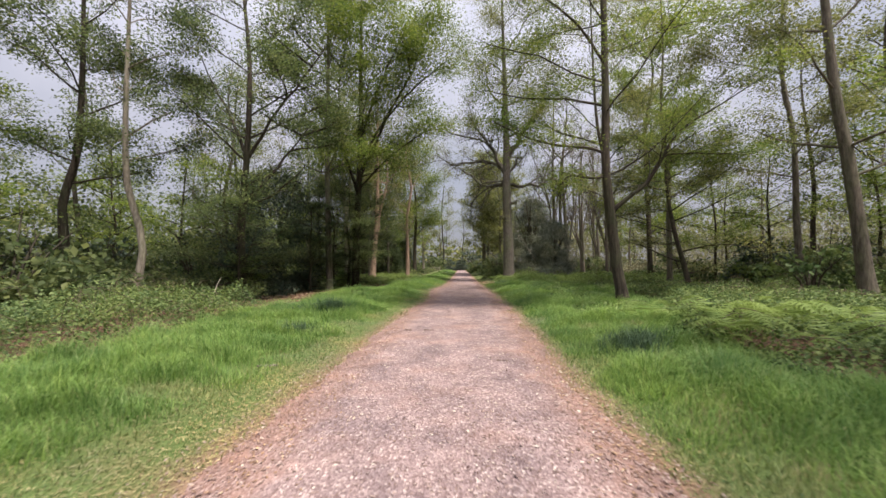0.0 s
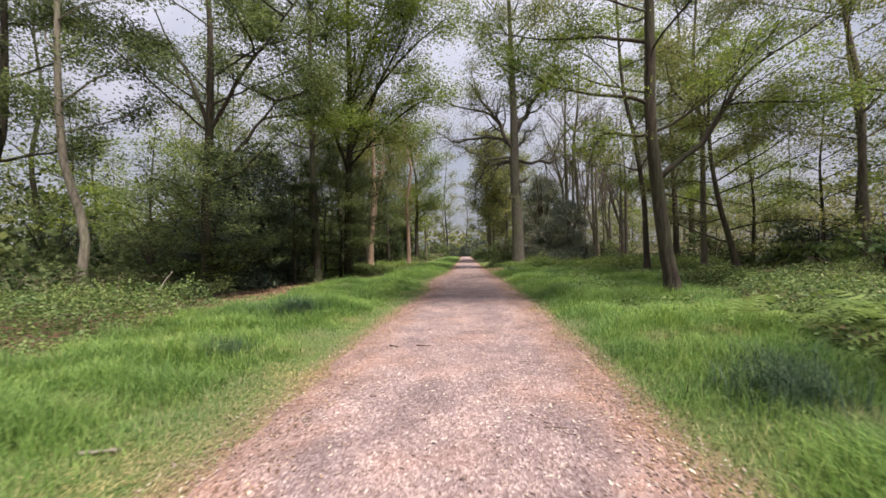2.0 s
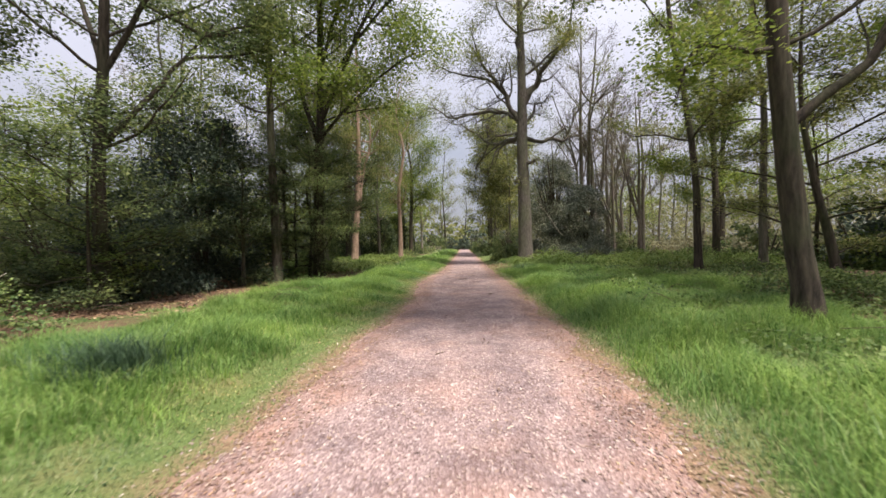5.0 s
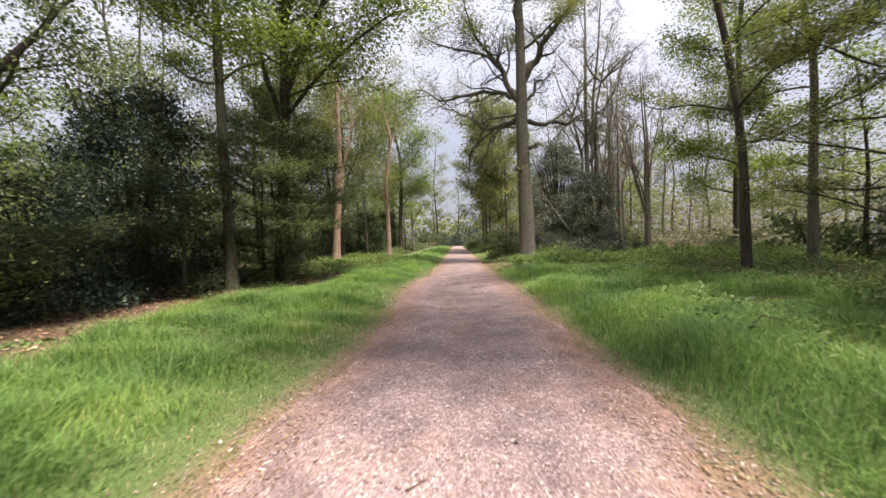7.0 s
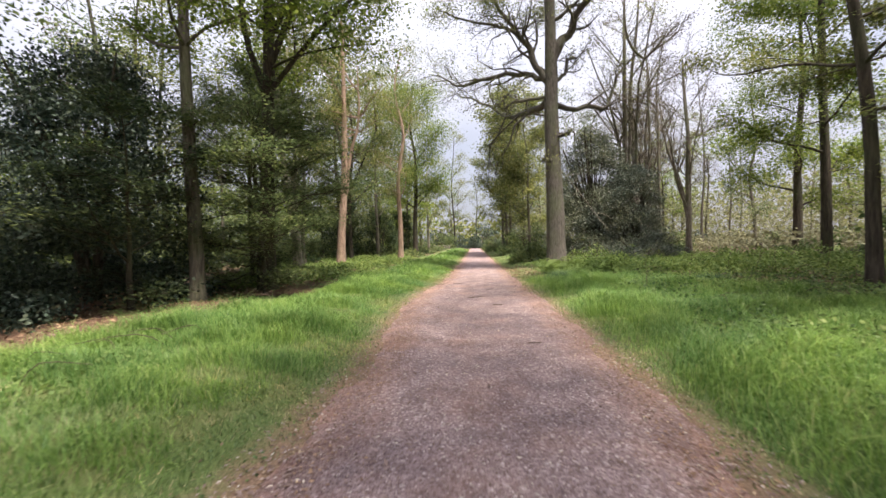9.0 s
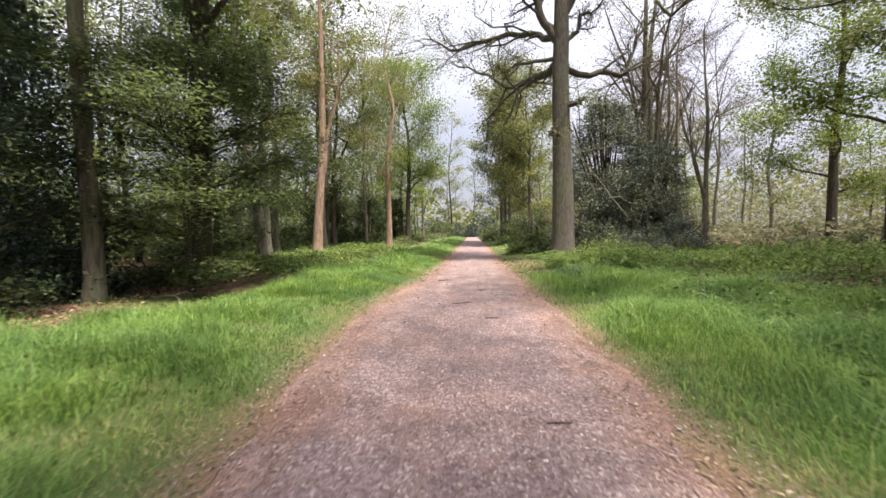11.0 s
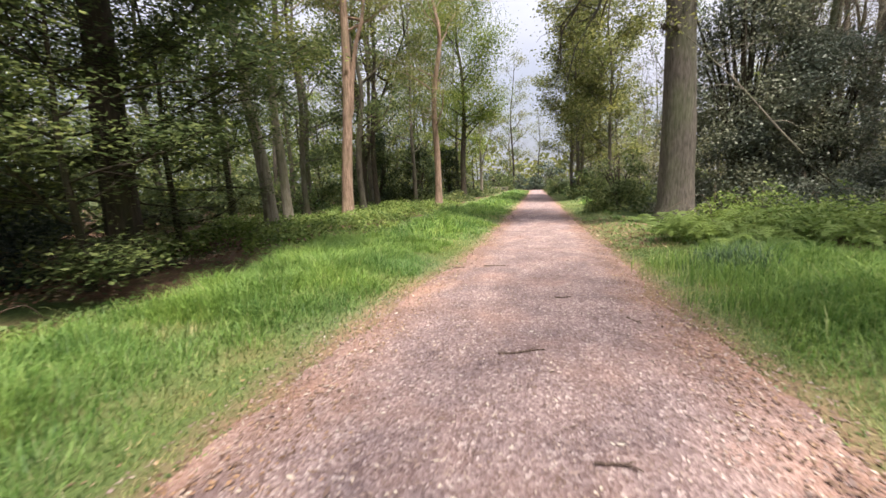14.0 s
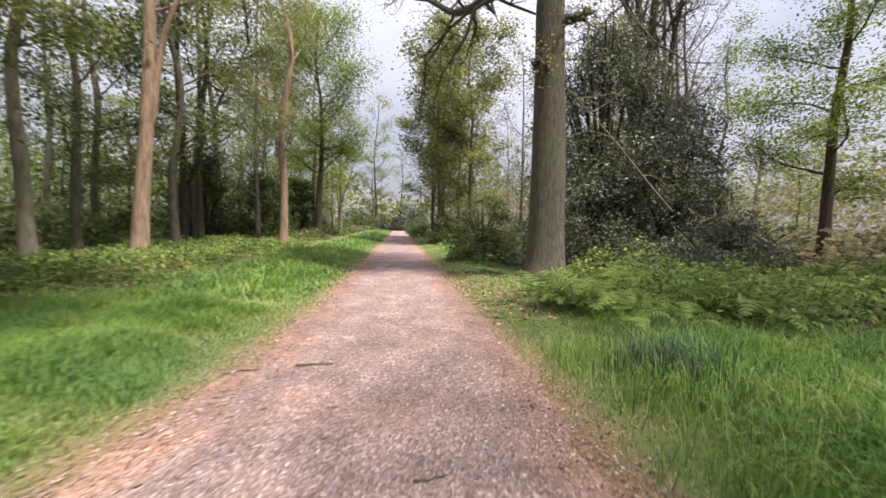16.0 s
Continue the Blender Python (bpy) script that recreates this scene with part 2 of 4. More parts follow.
# ---------------------------------------------------------------- mesh helpers
class Buf:
    """Gathers quads of one mesh."""

    def __init__(self):
        self.v, self.f, self.n = [], [], 0

    def add(self, v, f):
        self.v.append(np.asarray(v, dtype=np.float64).reshape(-1, 3))
        self.f.append(np.asarray(f, dtype=np.int64).reshape(-1, 4) + self.n)
        self.n += len(self.v[-1])

    def mesh(self, name, mat, smooth=False):
        me = bpy.data.meshes.new(name)
        v, f = np.concatenate(self.v), np.concatenate(self.f)
        me.vertices.add(len(v))
        me.vertices.foreach_set("co", v.ravel())
        me.loops.add(f.size)
        me.loops.foreach_set("vertex_index", f.ravel())
        me.polygons.add(len(f))
        me.polygons.foreach_set("loop_start", np.arange(0, f.size, 4))
        me.polygons.foreach_set("use_smooth", np.full(len(f), smooth))
        me.materials.append(mat)
        me.update(calc_edges=True)
        me.validate()
        return me


def part(name, buf, mat, parent=None, label="", smooth=False):
    ob = new(name, buf.mesh(name, mat, smooth))
    ob.parent = parent
    return tagged(ob, label)


def thing(name, label, category, group="", at=(0, 0, 0)):
    ob = new(name)
    ob.empty_display_size = 0.2
    ob.location = at
    return tagged(ob, label, category, group)


def unit(v):
    v = np.asarray(v, dtype=float)
    return v / (np.linalg.norm(v) + 1e-9)


def tube(buf, pts, radii, sides=6, rough=0.0, rng=None):
    """A tapered tube along pts; rough makes its sides uneven."""
    pts, radii = np.asarray(pts, float), np.asarray(radii, float)
    tang = np.gradient(pts, axis=0)
    tang /= np.linalg.norm(tang, axis=1)[:, None] + 1e-9
    ref = np.where(np.abs(tang[:, 2:3]) > 0.9, [[1.0, 0, 0]], [[0, 0, 1.0]])
    if abs(tang[0, 2]) > 0.7:
        ref[:] = [1.0, 0, 0]
    a = np.cross(tang, ref)
    a /= np.linalg.norm(a, axis=1)[:, None] + 1e-9
    b = np.cross(tang, a)
    th = np.linspace(0, 2 * np.pi, sides, endpoint=False)
    rad = radii[:, None] * np.ones(sides)
    if rough and rng is not None:
        rad = rad * (1 + rough * rng.normal(size=rad.shape)) * (1 + rough * rng.normal(size=(1, sides)))
    ring = pts[:, None] + rad[..., None] * (np.cos(th)[None, :, None] * a[:, None] + np.sin(th)[None, :, None] * b[:, None])
    n = len(pts)
    i, j = np.meshgrid(np.arange(n - 1), np.arange(sides), indexing="ij")
    k = (j + 1) % sides
    buf.add(ring.reshape(-1, 3), np.stack([i * sides + j, i * sides + k, (i + 1) * sides + k, (i + 1) * sides + j], -1).reshape(-1, 4))


def leaves(buf, pos, size, rng, flat=0.5, wide=0.6):
    """One folded diamond a leaf, at each place of pos."""
    pos = np.asarray(pos, float)
    n = len(pos)
    if not n:
        return
    u = rng.normal(size=(n, 3)) * [1, 1, 1 - flat]
    u /= np.linalg.norm(u, axis=1)[:, None] + 1e-9
    nrm = rng.normal(size=(n, 3)) * (1 - flat) + [0, 0, flat + 0.15]
    v = np.cross(nrm, u)
    v /= np.linalg.norm(v, axis=1)[:, None] + 1e-9
    w = np.cross(u, v)
    s = (np.asarray(size) * rng.uniform(0.6, 1.3, n))[:, None]
    mid = pos + u * s * 0.5 - w * s * 0.06
    quad = np.stack([pos, mid + v * s * wide / 2, pos + u * s - [0, 0, 1] * s * 0.12, mid - v * s * wide / 2], 1)
    buf.add(quad, np.arange(4 * n).reshape(n, 4))


def curve_points(ctrl, n):
    """A smooth run of n points through the control points."""
    c = np.asarray(ctrl, float)
    t = np.linspace(0, len(c) - 1, n)
    i = np.clip(t.astype(int), 0, len(c) - 2)
    f = (t - i)[:, None]
    p0, p1, p2, p3 = c[np.clip(i - 1, 0, None)], c[i], c[i + 1], c[np.clip(i + 2, None, len(c) - 1)]
    return 0.5 * (2 * p1 + (p2 - p0) * f + (2 * p0 - 5 * p1 + 4 * p2 - p3) * f ** 2 + (3 * p1 - p0 - 3 * p2 + p3) * f ** 3)


def grow(rng, start, way, length, steps, wander=0.15, rise=0.03):
    """A wandering run of points from start along way."""
    pts, d = [np.asarray(start, float)], unit(way)
    for _ in range(steps):
        d = unit(d + rng.normal(size=3) * wander + [0, 0, rise])
        pts.append(pts[-1] + d * length / steps)
    return np.array(pts)


def branch_out(rng, buf, run, r0, twigs, spread, leaf_at, depth=2, wander=0.2, rise=0.04, thin=0.012, fine=True):
    """Side shoots of a limb, and the places of the leaves along them."""
    total = np.linalg.norm(np.diff(run, axis=0), axis=1).sum()
    for k in range(twigs):
        f = 0.25 + 0.75 * (k + rng.uniform()) / twigs
        i = min(int(f * (len(run) - 1)), len(run) - 2)
        at, along = run[i], unit(run[i + 1] - run[i])
        side = unit(np.cross(along, [0, 0, 1]) + 1e-3) * rng.choice([-1, 1])
        way = along * rng.uniform(0.3, 0.9) + side * rng.uniform(0.4, 1.0) + np.array([0, 0, rng.uniform(-0.15 - 0.8 * max(wander - 0.2, 0) * 2, 0.35 + 1.2 * max(wander - 0.2, 0) * 2)])
        length = total * spread * (1.15 - f * 0.6) * rng.uniform(0.6, 1.2)
        shoot = grow(rng, at, way, length, 4, wander, rise)
        r = max(r0 * (1 - f * 0.75) * 0.5, thin)
        if buf is not None:
            tube(buf, shoot, np.linspace(r, thin * 0.5, 5), 4 if r > 0.03 else 3)
        if depth > 1:
            branch_out(rng, buf if fine else None, shoot, r, max(3, twigs // 2), spread * 1.1, leaf_at, depth - 1, wander, rise, thin * 0.7)
        leaf_at.append(shoot[2:])


def tree(name, label, base, seed, height=16.0, radius=0.2, ctrl=None, limbs=None, n_limbs=12, first=0.3, reach=3.5, lift=0.35,
         bark_mat=BARK_GREY, leaf_mat=LEAF_BEECH, leaf_size=0.15, n_leaves=12000, puff=0.34, flat=0.6, twigs=7, wander=0.2, split=True, group="woodland trees",
         forks=(), sides=10, category="tree", thin=0.012, limb_r=0.3, leaf_floor=0.0):
    """A tree: a tapered trunk with flared roots, limbs with side shoots, and a crown of single leaves.
    ctrl: the trunk's line from its base; limbs: given runs of points; forks: (height share, way, length) of second stems."""
    rng = np.random.default_rng(seed)
    base = np.asarray(base, float)
    top = thing(name, label, category, group, base)
    if ctrl is None:
        ctrl = [(0, 0, -0.15)] + [(rng.normal() * 0.018 * h, rng.normal() * 0.018 * h, h) for h in np.linspace(0.18, 1, 5) * height]
    line = curve_points(ctrl, 120)
    run_at = np.concatenate([[0], np.cumsum(np.linalg.norm(np.diff(line, axis=0), axis=1))])
    even = np.concatenate([[0, 0.008, 0.02, 0.04], np.linspace(0.07, 1, 18)]) * run_at[-1]
    line = np.stack([np.interp(even, run_at, line[:, k]) for k in range(3)], -1)
    h = np.clip(line[:, 2] / line[-1, 2], 0, 1)
    rad = radius * (1 - 0.85 * h) + radius * 0.55 * np.exp(-np.clip(line[:, 2], 0, None) / 0.28)
    stem = Buf()
    tube(stem, line, rad, sides, 0.035, rng)
    runs, leaf_at = [], []
    for share, way, length in forks:
        i = int(np.argmin(np.abs(h - share)))
        run = grow(rng, line[i], way, length, 10, 0.08, 0.05)
        tube(stem, run, np.linspace(rad[i] * 0.62, 0.025, 11), 8, 0.03, rng)
        for _ in range(4):
            j = rng.integers(4, 10)
            runs.append((grow(rng, run[j], unit(rng.normal(size=3) * [1, 1, 0.3] + [0, 0, lift]), reach * rng.uniform(0.5, 0.8), 7, wander * 0.6, 0.03), rad[i] * 0.3))
    for pts, r in limbs or ():
        bow = curve_points(pts, 18)
        bow[2:] += rng.normal(size=(16, 3)) * wander * r * 0.7
        runs.append((bow, r))
    given = len(limbs or ())
    for k in range(n_limbs):
        f = first + (0.97 - first) * (k + rng.uniform(0, 0.8)) / n_limbs
        i = min(int(np.argmin(np.abs(h - f))), 20)
        g = (f - first) / (1 - first)
        a = k * 2.4 + rng.normal() * 0.5
        length = reach * (0.72 + 0.45 * math.sin(math.pi * g) - 0.3 * g) * rng.uniform(0.7, 1.15)
        way = (math.cos(a), math.sin(a), lift + 0.5 * g)
        runs.append((grow(rng, line[i], way, length, 8, wander * 0.6, 0.03), rad[i] * limb_r))
    wood = stem
    for k, (run, r) in enumerate(runs):
        more = (8 if wander > 0.4 else 3) if 4 * len(forks) <= k < 4 * len(forks) + given else 0
        if split:
            wood = Buf()
        tube(wood, run, r * (1 - np.linspace(0, 1, len(run))) ** 0.7 + thin * 0.6, 6, 0.05, rng)
        branch_out(rng, wood, run, r, twigs + more, 0.42, leaf_at, 2, wander, 0.03, thin, split)
        if split:
            part("limb", wood, bark_mat, top, smooth=True)
    part("trunk", stem, bark_mat, top, smooth=True)
    if n_leaves:
        twig_at = np.concatenate(leaf_at)
        odds = np.clip(np.hypot(twig_at[:, 0] - line[10, 0], twig_at[:, 1] - line[10, 1]) / reach, 0.12, 0.8)
        odds = odds * np.where(twig_at[:, 2] < leaf_floor, 0.12, 1.0)
        at = twig_at[rng.choice(len(twig_at), n_leaves, p=odds / odds.sum())] + rng.normal(size=(n_leaves, 3)) * [puff, puff, puff * (0.34 if flat > 0.65 else 0.62)]
        at = at[at[:, 2] > 0.15]
        crown = Buf()
        leaves(crown, at, leaf_size, rng, flat)
        part("crown", crown, leaf_mat, top)
    return top


def shrub(name, label, base, seed, size=(2, 2, 3), n=9000, leaf_mat=LEAF_HOLLY, leaf_size=0.11, stems=9, flat=0.25, group="", category="shrub",
          bark_mat=BARK_DARK, hollow=0.55, skirt=0.0, blobs=26, dense=False):
    """An evergreen or leafy shrub: many stems, leaves in uneven clumps round them."""
    rng = np.random.default_rng(seed)
    top = thing(name, label, category, group, base)
    wood = Buf()
    size = np.array(size, float)
    for _ in range(stems):
        a = rng.uniform(0, 2 * np.pi)
        tip = np.array([math.cos(a), math.sin(a), 0]) * size * rng.uniform(0.1, 0.75) + [0, 0, size[2] * rng.uniform(0.55, 0.98)]
        run = curve_points([(math.cos(a) * 0.1, math.sin(a) * 0.1, -0.1), tip * [0.35, 0.35, 0.5], tip], 8)
        tube(wood, run, np.linspace(0.06, 0.012, 8) * (0.4 + size[2] / 5), 5)
        branch_out(rng, wood, run, 0.03, 5, 0.4, [], 1)
    part("stem", wood, bark_mat, top, smooth=True)
    pos = []
    for _ in range(blobs):
        d = unit(rng.normal(size=3))
        d[2] = abs(d[2]) if rng.uniform() > skirt else abs(d[2]) * 0.2
        c = d * size * rng.uniform(hollow, 0.95)
        r = size.mean() * rng.uniform(0.16, 0.34)
        if dense:
            up, a = 0.02 + 0.95 * rng.uniform() ** 1.35, rng.uniform(0, 2 * np.pi)
            out = (1 - up ** 1.8) ** 0.6 * math.sqrt(rng.uniform(0.15, 1)) + 0.06
            c = size * [math.cos(a) * out, math.sin(a) * out, up]
            r = size[:2].mean() * rng.uniform(0.22, 0.42)
        m = n // blobs
        q = rng.normal(size=(m, 3))
        q /= np.linalg.norm(q, axis=1)[:, None]
        pos.append(c + q * (rng.uniform(0, 1, m) ** 0.45)[:, None] * r * [1.15, 1.15, 0.75])
    pos = np.concatenate(pos)
    pos[:, 2] = np.abs(pos[:, 2]) + 0.03
    foliage = Buf()
    leaves(foliage, pos, leaf_size, rng, flat)
    part("foliage", foliage, leaf_mat, top)
    return top


# ---------------------------------------------------------------- ground and path
def path_mid(y):
    return 0.06 + 0.045 * y


def path_half(y, sgn):
    """How far the path's edge lies from its middle line on one side."""
    if sgn < 0:
        return np.interp(y, [0, 8, 12, 14, 16.5, 18.5, 20.5, 22.5, 24.5, 26, 28, 31, 60], [2.03, 1.96, 1.9, 1.82, 1.58, 1.52, 1.68, 1.82, 1.9, 1.8, 1.52, 1.32, 1.15])
    return np.interp(y, [0, 6, 9, 13, 16, 22, 26, 33, 60], [1.4, 1.36, 1.48, 1.6, 1.53, 1.57, 1.45, 1.36, 1.2])


def wobble(x, y, s, seed):
    """Smooth unevenness of about +-1, as a sum of crossing waves."""
    r = np.random.default_rng(seed)
    out = 0
    for k in range(5):
        a, ph, w = r.uniform(0, 6.28), r.uniform(0, 6.28), s * r.uniform(0.6, 1.9)
        out = out + np.sin((x * math.cos(a) + y * math.sin(a)) * w + ph)
    return out / 2.5


def ground_z(x, y):
    x, y = np.asarray(x, float), np.asarray(y, float)
    d = np.abs(x - path_mid(y)) - np.where(x < path_mid(y), path_half(y, -1), path_half(y, 1))
    verge = 0.10 * np.clip(d / 1.6, 0, 1) ** 2 * (3 - 2 * np.clip(d / 1.6, 0, 1))
    rough = 0.05 * wobble(x, y, 0.9, 3) * np.clip(d / 2.0, 0, 1)
    hollow = -0.10 * np.clip((-x - 5.3) / 1.3, 0, 1) * np.clip((y - 16) / 3, 0, 1) * np.clip((34 - y) / 4, 0, 1)
    far = 0.25 * wobble(x, y, 0.09, 5) * np.clip((np.abs(x - path_mid(y)) - 10) / 25, 0, 1)
    return verge + rough + hollow + far - 0.02


def sheet(xs, ys, height):
    gx, gy = np.meshgrid(xs, ys)
    gz = height(gx, gy)
    nx, ny = len(xs), len(ys)
    i, j = np.meshgrid(np.arange(ny - 1), np.arange(nx - 1), indexing="ij")
    b = Buf()
    b.add(np.stack([gx, gy, gz], -1), np.stack([i * nx + j, i * nx + j + 1, (i + 1) * nx + j + 1, (i + 1) * nx + j], -1))
    return b


ground_x = np.concatenate([[-1500, -700, -300, -150, -90, -60], np.arange(-45, -12, 1.0), np.arange(-12, 12.01, 0.4), np.arange(13, 46, 1.0), [60, 90, 150, 300, 700, 1500]])
ground_y = np.concatenate([[-1500, -700, -300, -120, -60, -30], np.arange(-15, 40, 0.5), np.arange(40, 120, 2.0), [130, 160, 250, 400, 800, 1500]])
ground = part("ground", sheet(ground_x, ground_y, ground_z), LITTER, smooth=True)
tagged(ground, "brown leaf litter and soil of the woodland floor", "ground", kind="structure")


def strip(name, inner, outer, y0, y1, lift, mat, step, n, edge, seed):
    """A strip along the path between two distances from its middle line, its edges ragged."""
    ys = np.arange(y0, y1, step)
    f = np.linspace(0, 1, n)
    ragged = 1 + edge * (wobble(ys, ys * 0.3, 2.6, seed) + 0.7 * wobble(ys, ys, 11.0, seed + 1))
    ragged2 = 1 + edge * (wobble(ys, ys * 0.3, 2.4, seed + 2) + 0.7 * wobble(ys, ys, 11.5, seed + 3))
    a = (-path_half(ys, -1) if inner is None else inner) * ragged
    b = (path_half(ys, 1) if inner is None else outer) * ragged2
    off = a[:, None] * (1 - f) + b[:, None] * f
    x = path_mid(ys)[:, None] + off
    y = np.repeat(ys[:, None], n, 1)
    z = lift(x, y, f[None, :])
    i, j = np.meshgrid(np.arange(len(ys) - 1), np.arange(n - 1), indexing="ij")
    bf = Buf()
    bf.add(np.stack([x, y, z], -1), np.stack([i * n + j, i * n + j + 1, (i + 1) * n + j + 1, (i + 1) * n + j], -1))
    return part(name, bf, mat, smooth=True)


path = strip("path", None, None, -14, 104, lambda x, y, f: 0.012 * wobble(x, y, 2.2, 11) + 0.022 - 0.034 * np.abs(2 * f - 1) ** 8, PATH, 0.12, 25, 0.03, 21)
border = path.data.attributes.new("border", "FLOAT", "POINT")
across = np.abs(np.tile(np.linspace(-1, 1, 25), len(path.data.vertices) // 25))
border.data.foreach_set("value", np.clip((across - 0.35) / 0.6, 0, 1))
tagged(path, "pinkish grey path of crushed stone and bark chips", "path", kind="structure")
for sgn, nm in ((-1, "turf_left"), (1, "turf_right")):
    w_out = 5.6 if sgn < 0 else 4.8
    verge = strip(nm, sgn * 0.95, sgn * w_out, -14, 100, lambda x, y, f: ground_z(x, y) + 0.012 - 0.06 * (f > 0.97), TURF, 0.3, 36, 0.03, 31 + sgn)
    lie = np.array([v.co for v in verge.data.vertices])
    off = np.abs(lie[:, 0] - path_mid(lie[:, 1])) - path_half(lie[:, 1], sgn)
    verge.data.attributes.new("border", "FLOAT", "POINT").data.foreach_set("value", np.clip(1 - off / 0.55, 0, 1))
    tagged(verge, "short worn turf with straw beside the path", "turf", kind="structure")

# ---------------------------------------------------------------- grass
def blades(buf, x, y, height, width, rng, lean=1.45, bent=True):
    """Grass blades narrowing to the tip: two quads each where they bend, one where they are short."""
    n = len(x)
    root = np.stack([x, y, ground_z(x, y)], -1)
    a = 2.2 * wobble(x, y, 1.6, 77) + rng.normal(size=n) * 1.6
    d = np.stack([np.cos(a), np.sin(a), np.zeros(n)], -1)
    side = np.stack([-np.sin(a), np.cos(a), np.zeros(n)], -1) * width[:, None] / 2
    bend = (rng.uniform(0.1, 1.0, n) * lean * height)[:, None]
    h = height[:, None] * np.array([0, 0, 1.0])
    p1 = root + d * bend * 0.35 + h * 0.6
    p2 = root + d * bend + h * (1 - 0.45 * rng.uniform(0, 1, n))[:, None]
    quad = np.stack([root - side, root + side, p1 + side * 0.75, p1 - side * 0.75, p2 + side * 0.12, p2 - side * 0.12], 1)
    if not bent:
        buf.add(quad[:, [0, 1, 4, 5]], np.arange(4 * n).reshape(n, 4))
        return
    idx = np.arange(n)[:, None] * 6
    buf.add(quad, np.concatenate([idx + [0, 1, 2, 3], idx + [3, 2, 4, 5]], 0))


def grass_edge(y, sgn):
    """How far the long grass reaches from the path's middle line."""
    y = np.asarray(y, float)
    if sgn < 0:
        return np.interp(y, [-5, 4, 10, 16, 20, 23.5, 25.5, 28.5, 32, 40, 60], [6.2, 6.4, 6.4, 6.2, 6.1, 5.7, 5.0, 5.0, 4.8, 4.6, 4.0])
    return np.interp(y, [-5, 4, 9, 14, 20, 27, 30, 34, 50, 70], [4.2, 4.0, 5.0, 6.2, 8.2, 6.4, 3.4, 2.6, 3.6, 4.0])


def sow(sgn, seed):
    rng = np.random.default_rng(seed)
    long_grass, short_grass = Buf(), Buf()
    for y0, y1, per, wide in ((-6, 1, 120, 0.02), (1, 8, 1900, 0.0068), (8, 18, 1500, 0.0076), (18, 24, 1600, 0.0076), (24, 31, 2300, 0.0082), (31, 46, 480, 0.022), (46, 95, 90, 0.06)):
        n = int((y1 - y0) * 7.6 * per)
        y = rng.uniform(y0, y1, n)
        d = rng.uniform(1.12, 9, n)
        shift = path_half(y, sgn) - 1.45
        ok = d + shift < grass_edge(y, sgn) + 0.35 * wobble(y, d, 1.3, seed + 5)
        y, d = y[ok], d[ok]
        x = path_mid(y) + sgn * (d + path_half(y, sgn) - 1.45)
        clump = wobble(x, y, 3.4, seed + 1) * 0.6 + wobble(x, y, 0.8, seed + 2) * 0.3
        worn = (np.interp(y, [0, 7, 11, 16, 20, 25, 30], [0.7, 0.5, 0.24, 0.16, 0.2, 0.18, 0.06]) + 0.25 * np.clip(wobble(y, y * 0, 0.5, seed + 3), -0.8, 1)) if sgn < 0 else np.interp(y, [0, 24, 27, 31], [0.08, 0.08, 0.7, 1.1]) + 0.12 * np.clip(wobble(y, y * 0, 0.35, seed + 3), -0.6, 1)
        rise = np.clip((d - 1.45 - worn) / (1.5 if sgn < 0 else 0.8), 0, 1) ** 0.8
        tall = rise * ((0.26 if sgn < 0 else np.interp(y, [0, 6, 15], [0.2, 0.22, 0.27])) + 0.2 * clump) * rng.uniform(0.4, 1.25, len(d))
        is_long = tall > 0.09
        keep = rng.uniform(0, 1, len(d)) < 0.75 + 0.25 * clump
        m = is_long & keep
        blades(long_grass, x[m], y[m], tall[m], np.full(m.sum(), wide) * rng.uniform(0.7, 1.5, m.sum()), rng)
        m = ~is_long & (rng.uniform(0, 1, len(d)) < np.clip((d - 1.3 + 0.12 * wobble(x, y, 5.0, seed + 7)) / 0.35, 0.02, 1))
        blades(short_grass, x[m], y[m], rng.uniform(0.03, 0.085, m.sum()) * (0.6 + rise[m]), np.full(m.sum(), wide) * 1.7, rng, 1.1, False)
    tagged(part("long_grass", long_grass, GRASS), "lush long green grass of the verge", "grass", kind="stuff")
    tagged(part("short_grass", short_grass, GRASS_SHORT), "short yellowish grass at the path's edge", "grass", kind="stuff")


sow(-1, 41)
sow(1, 42)

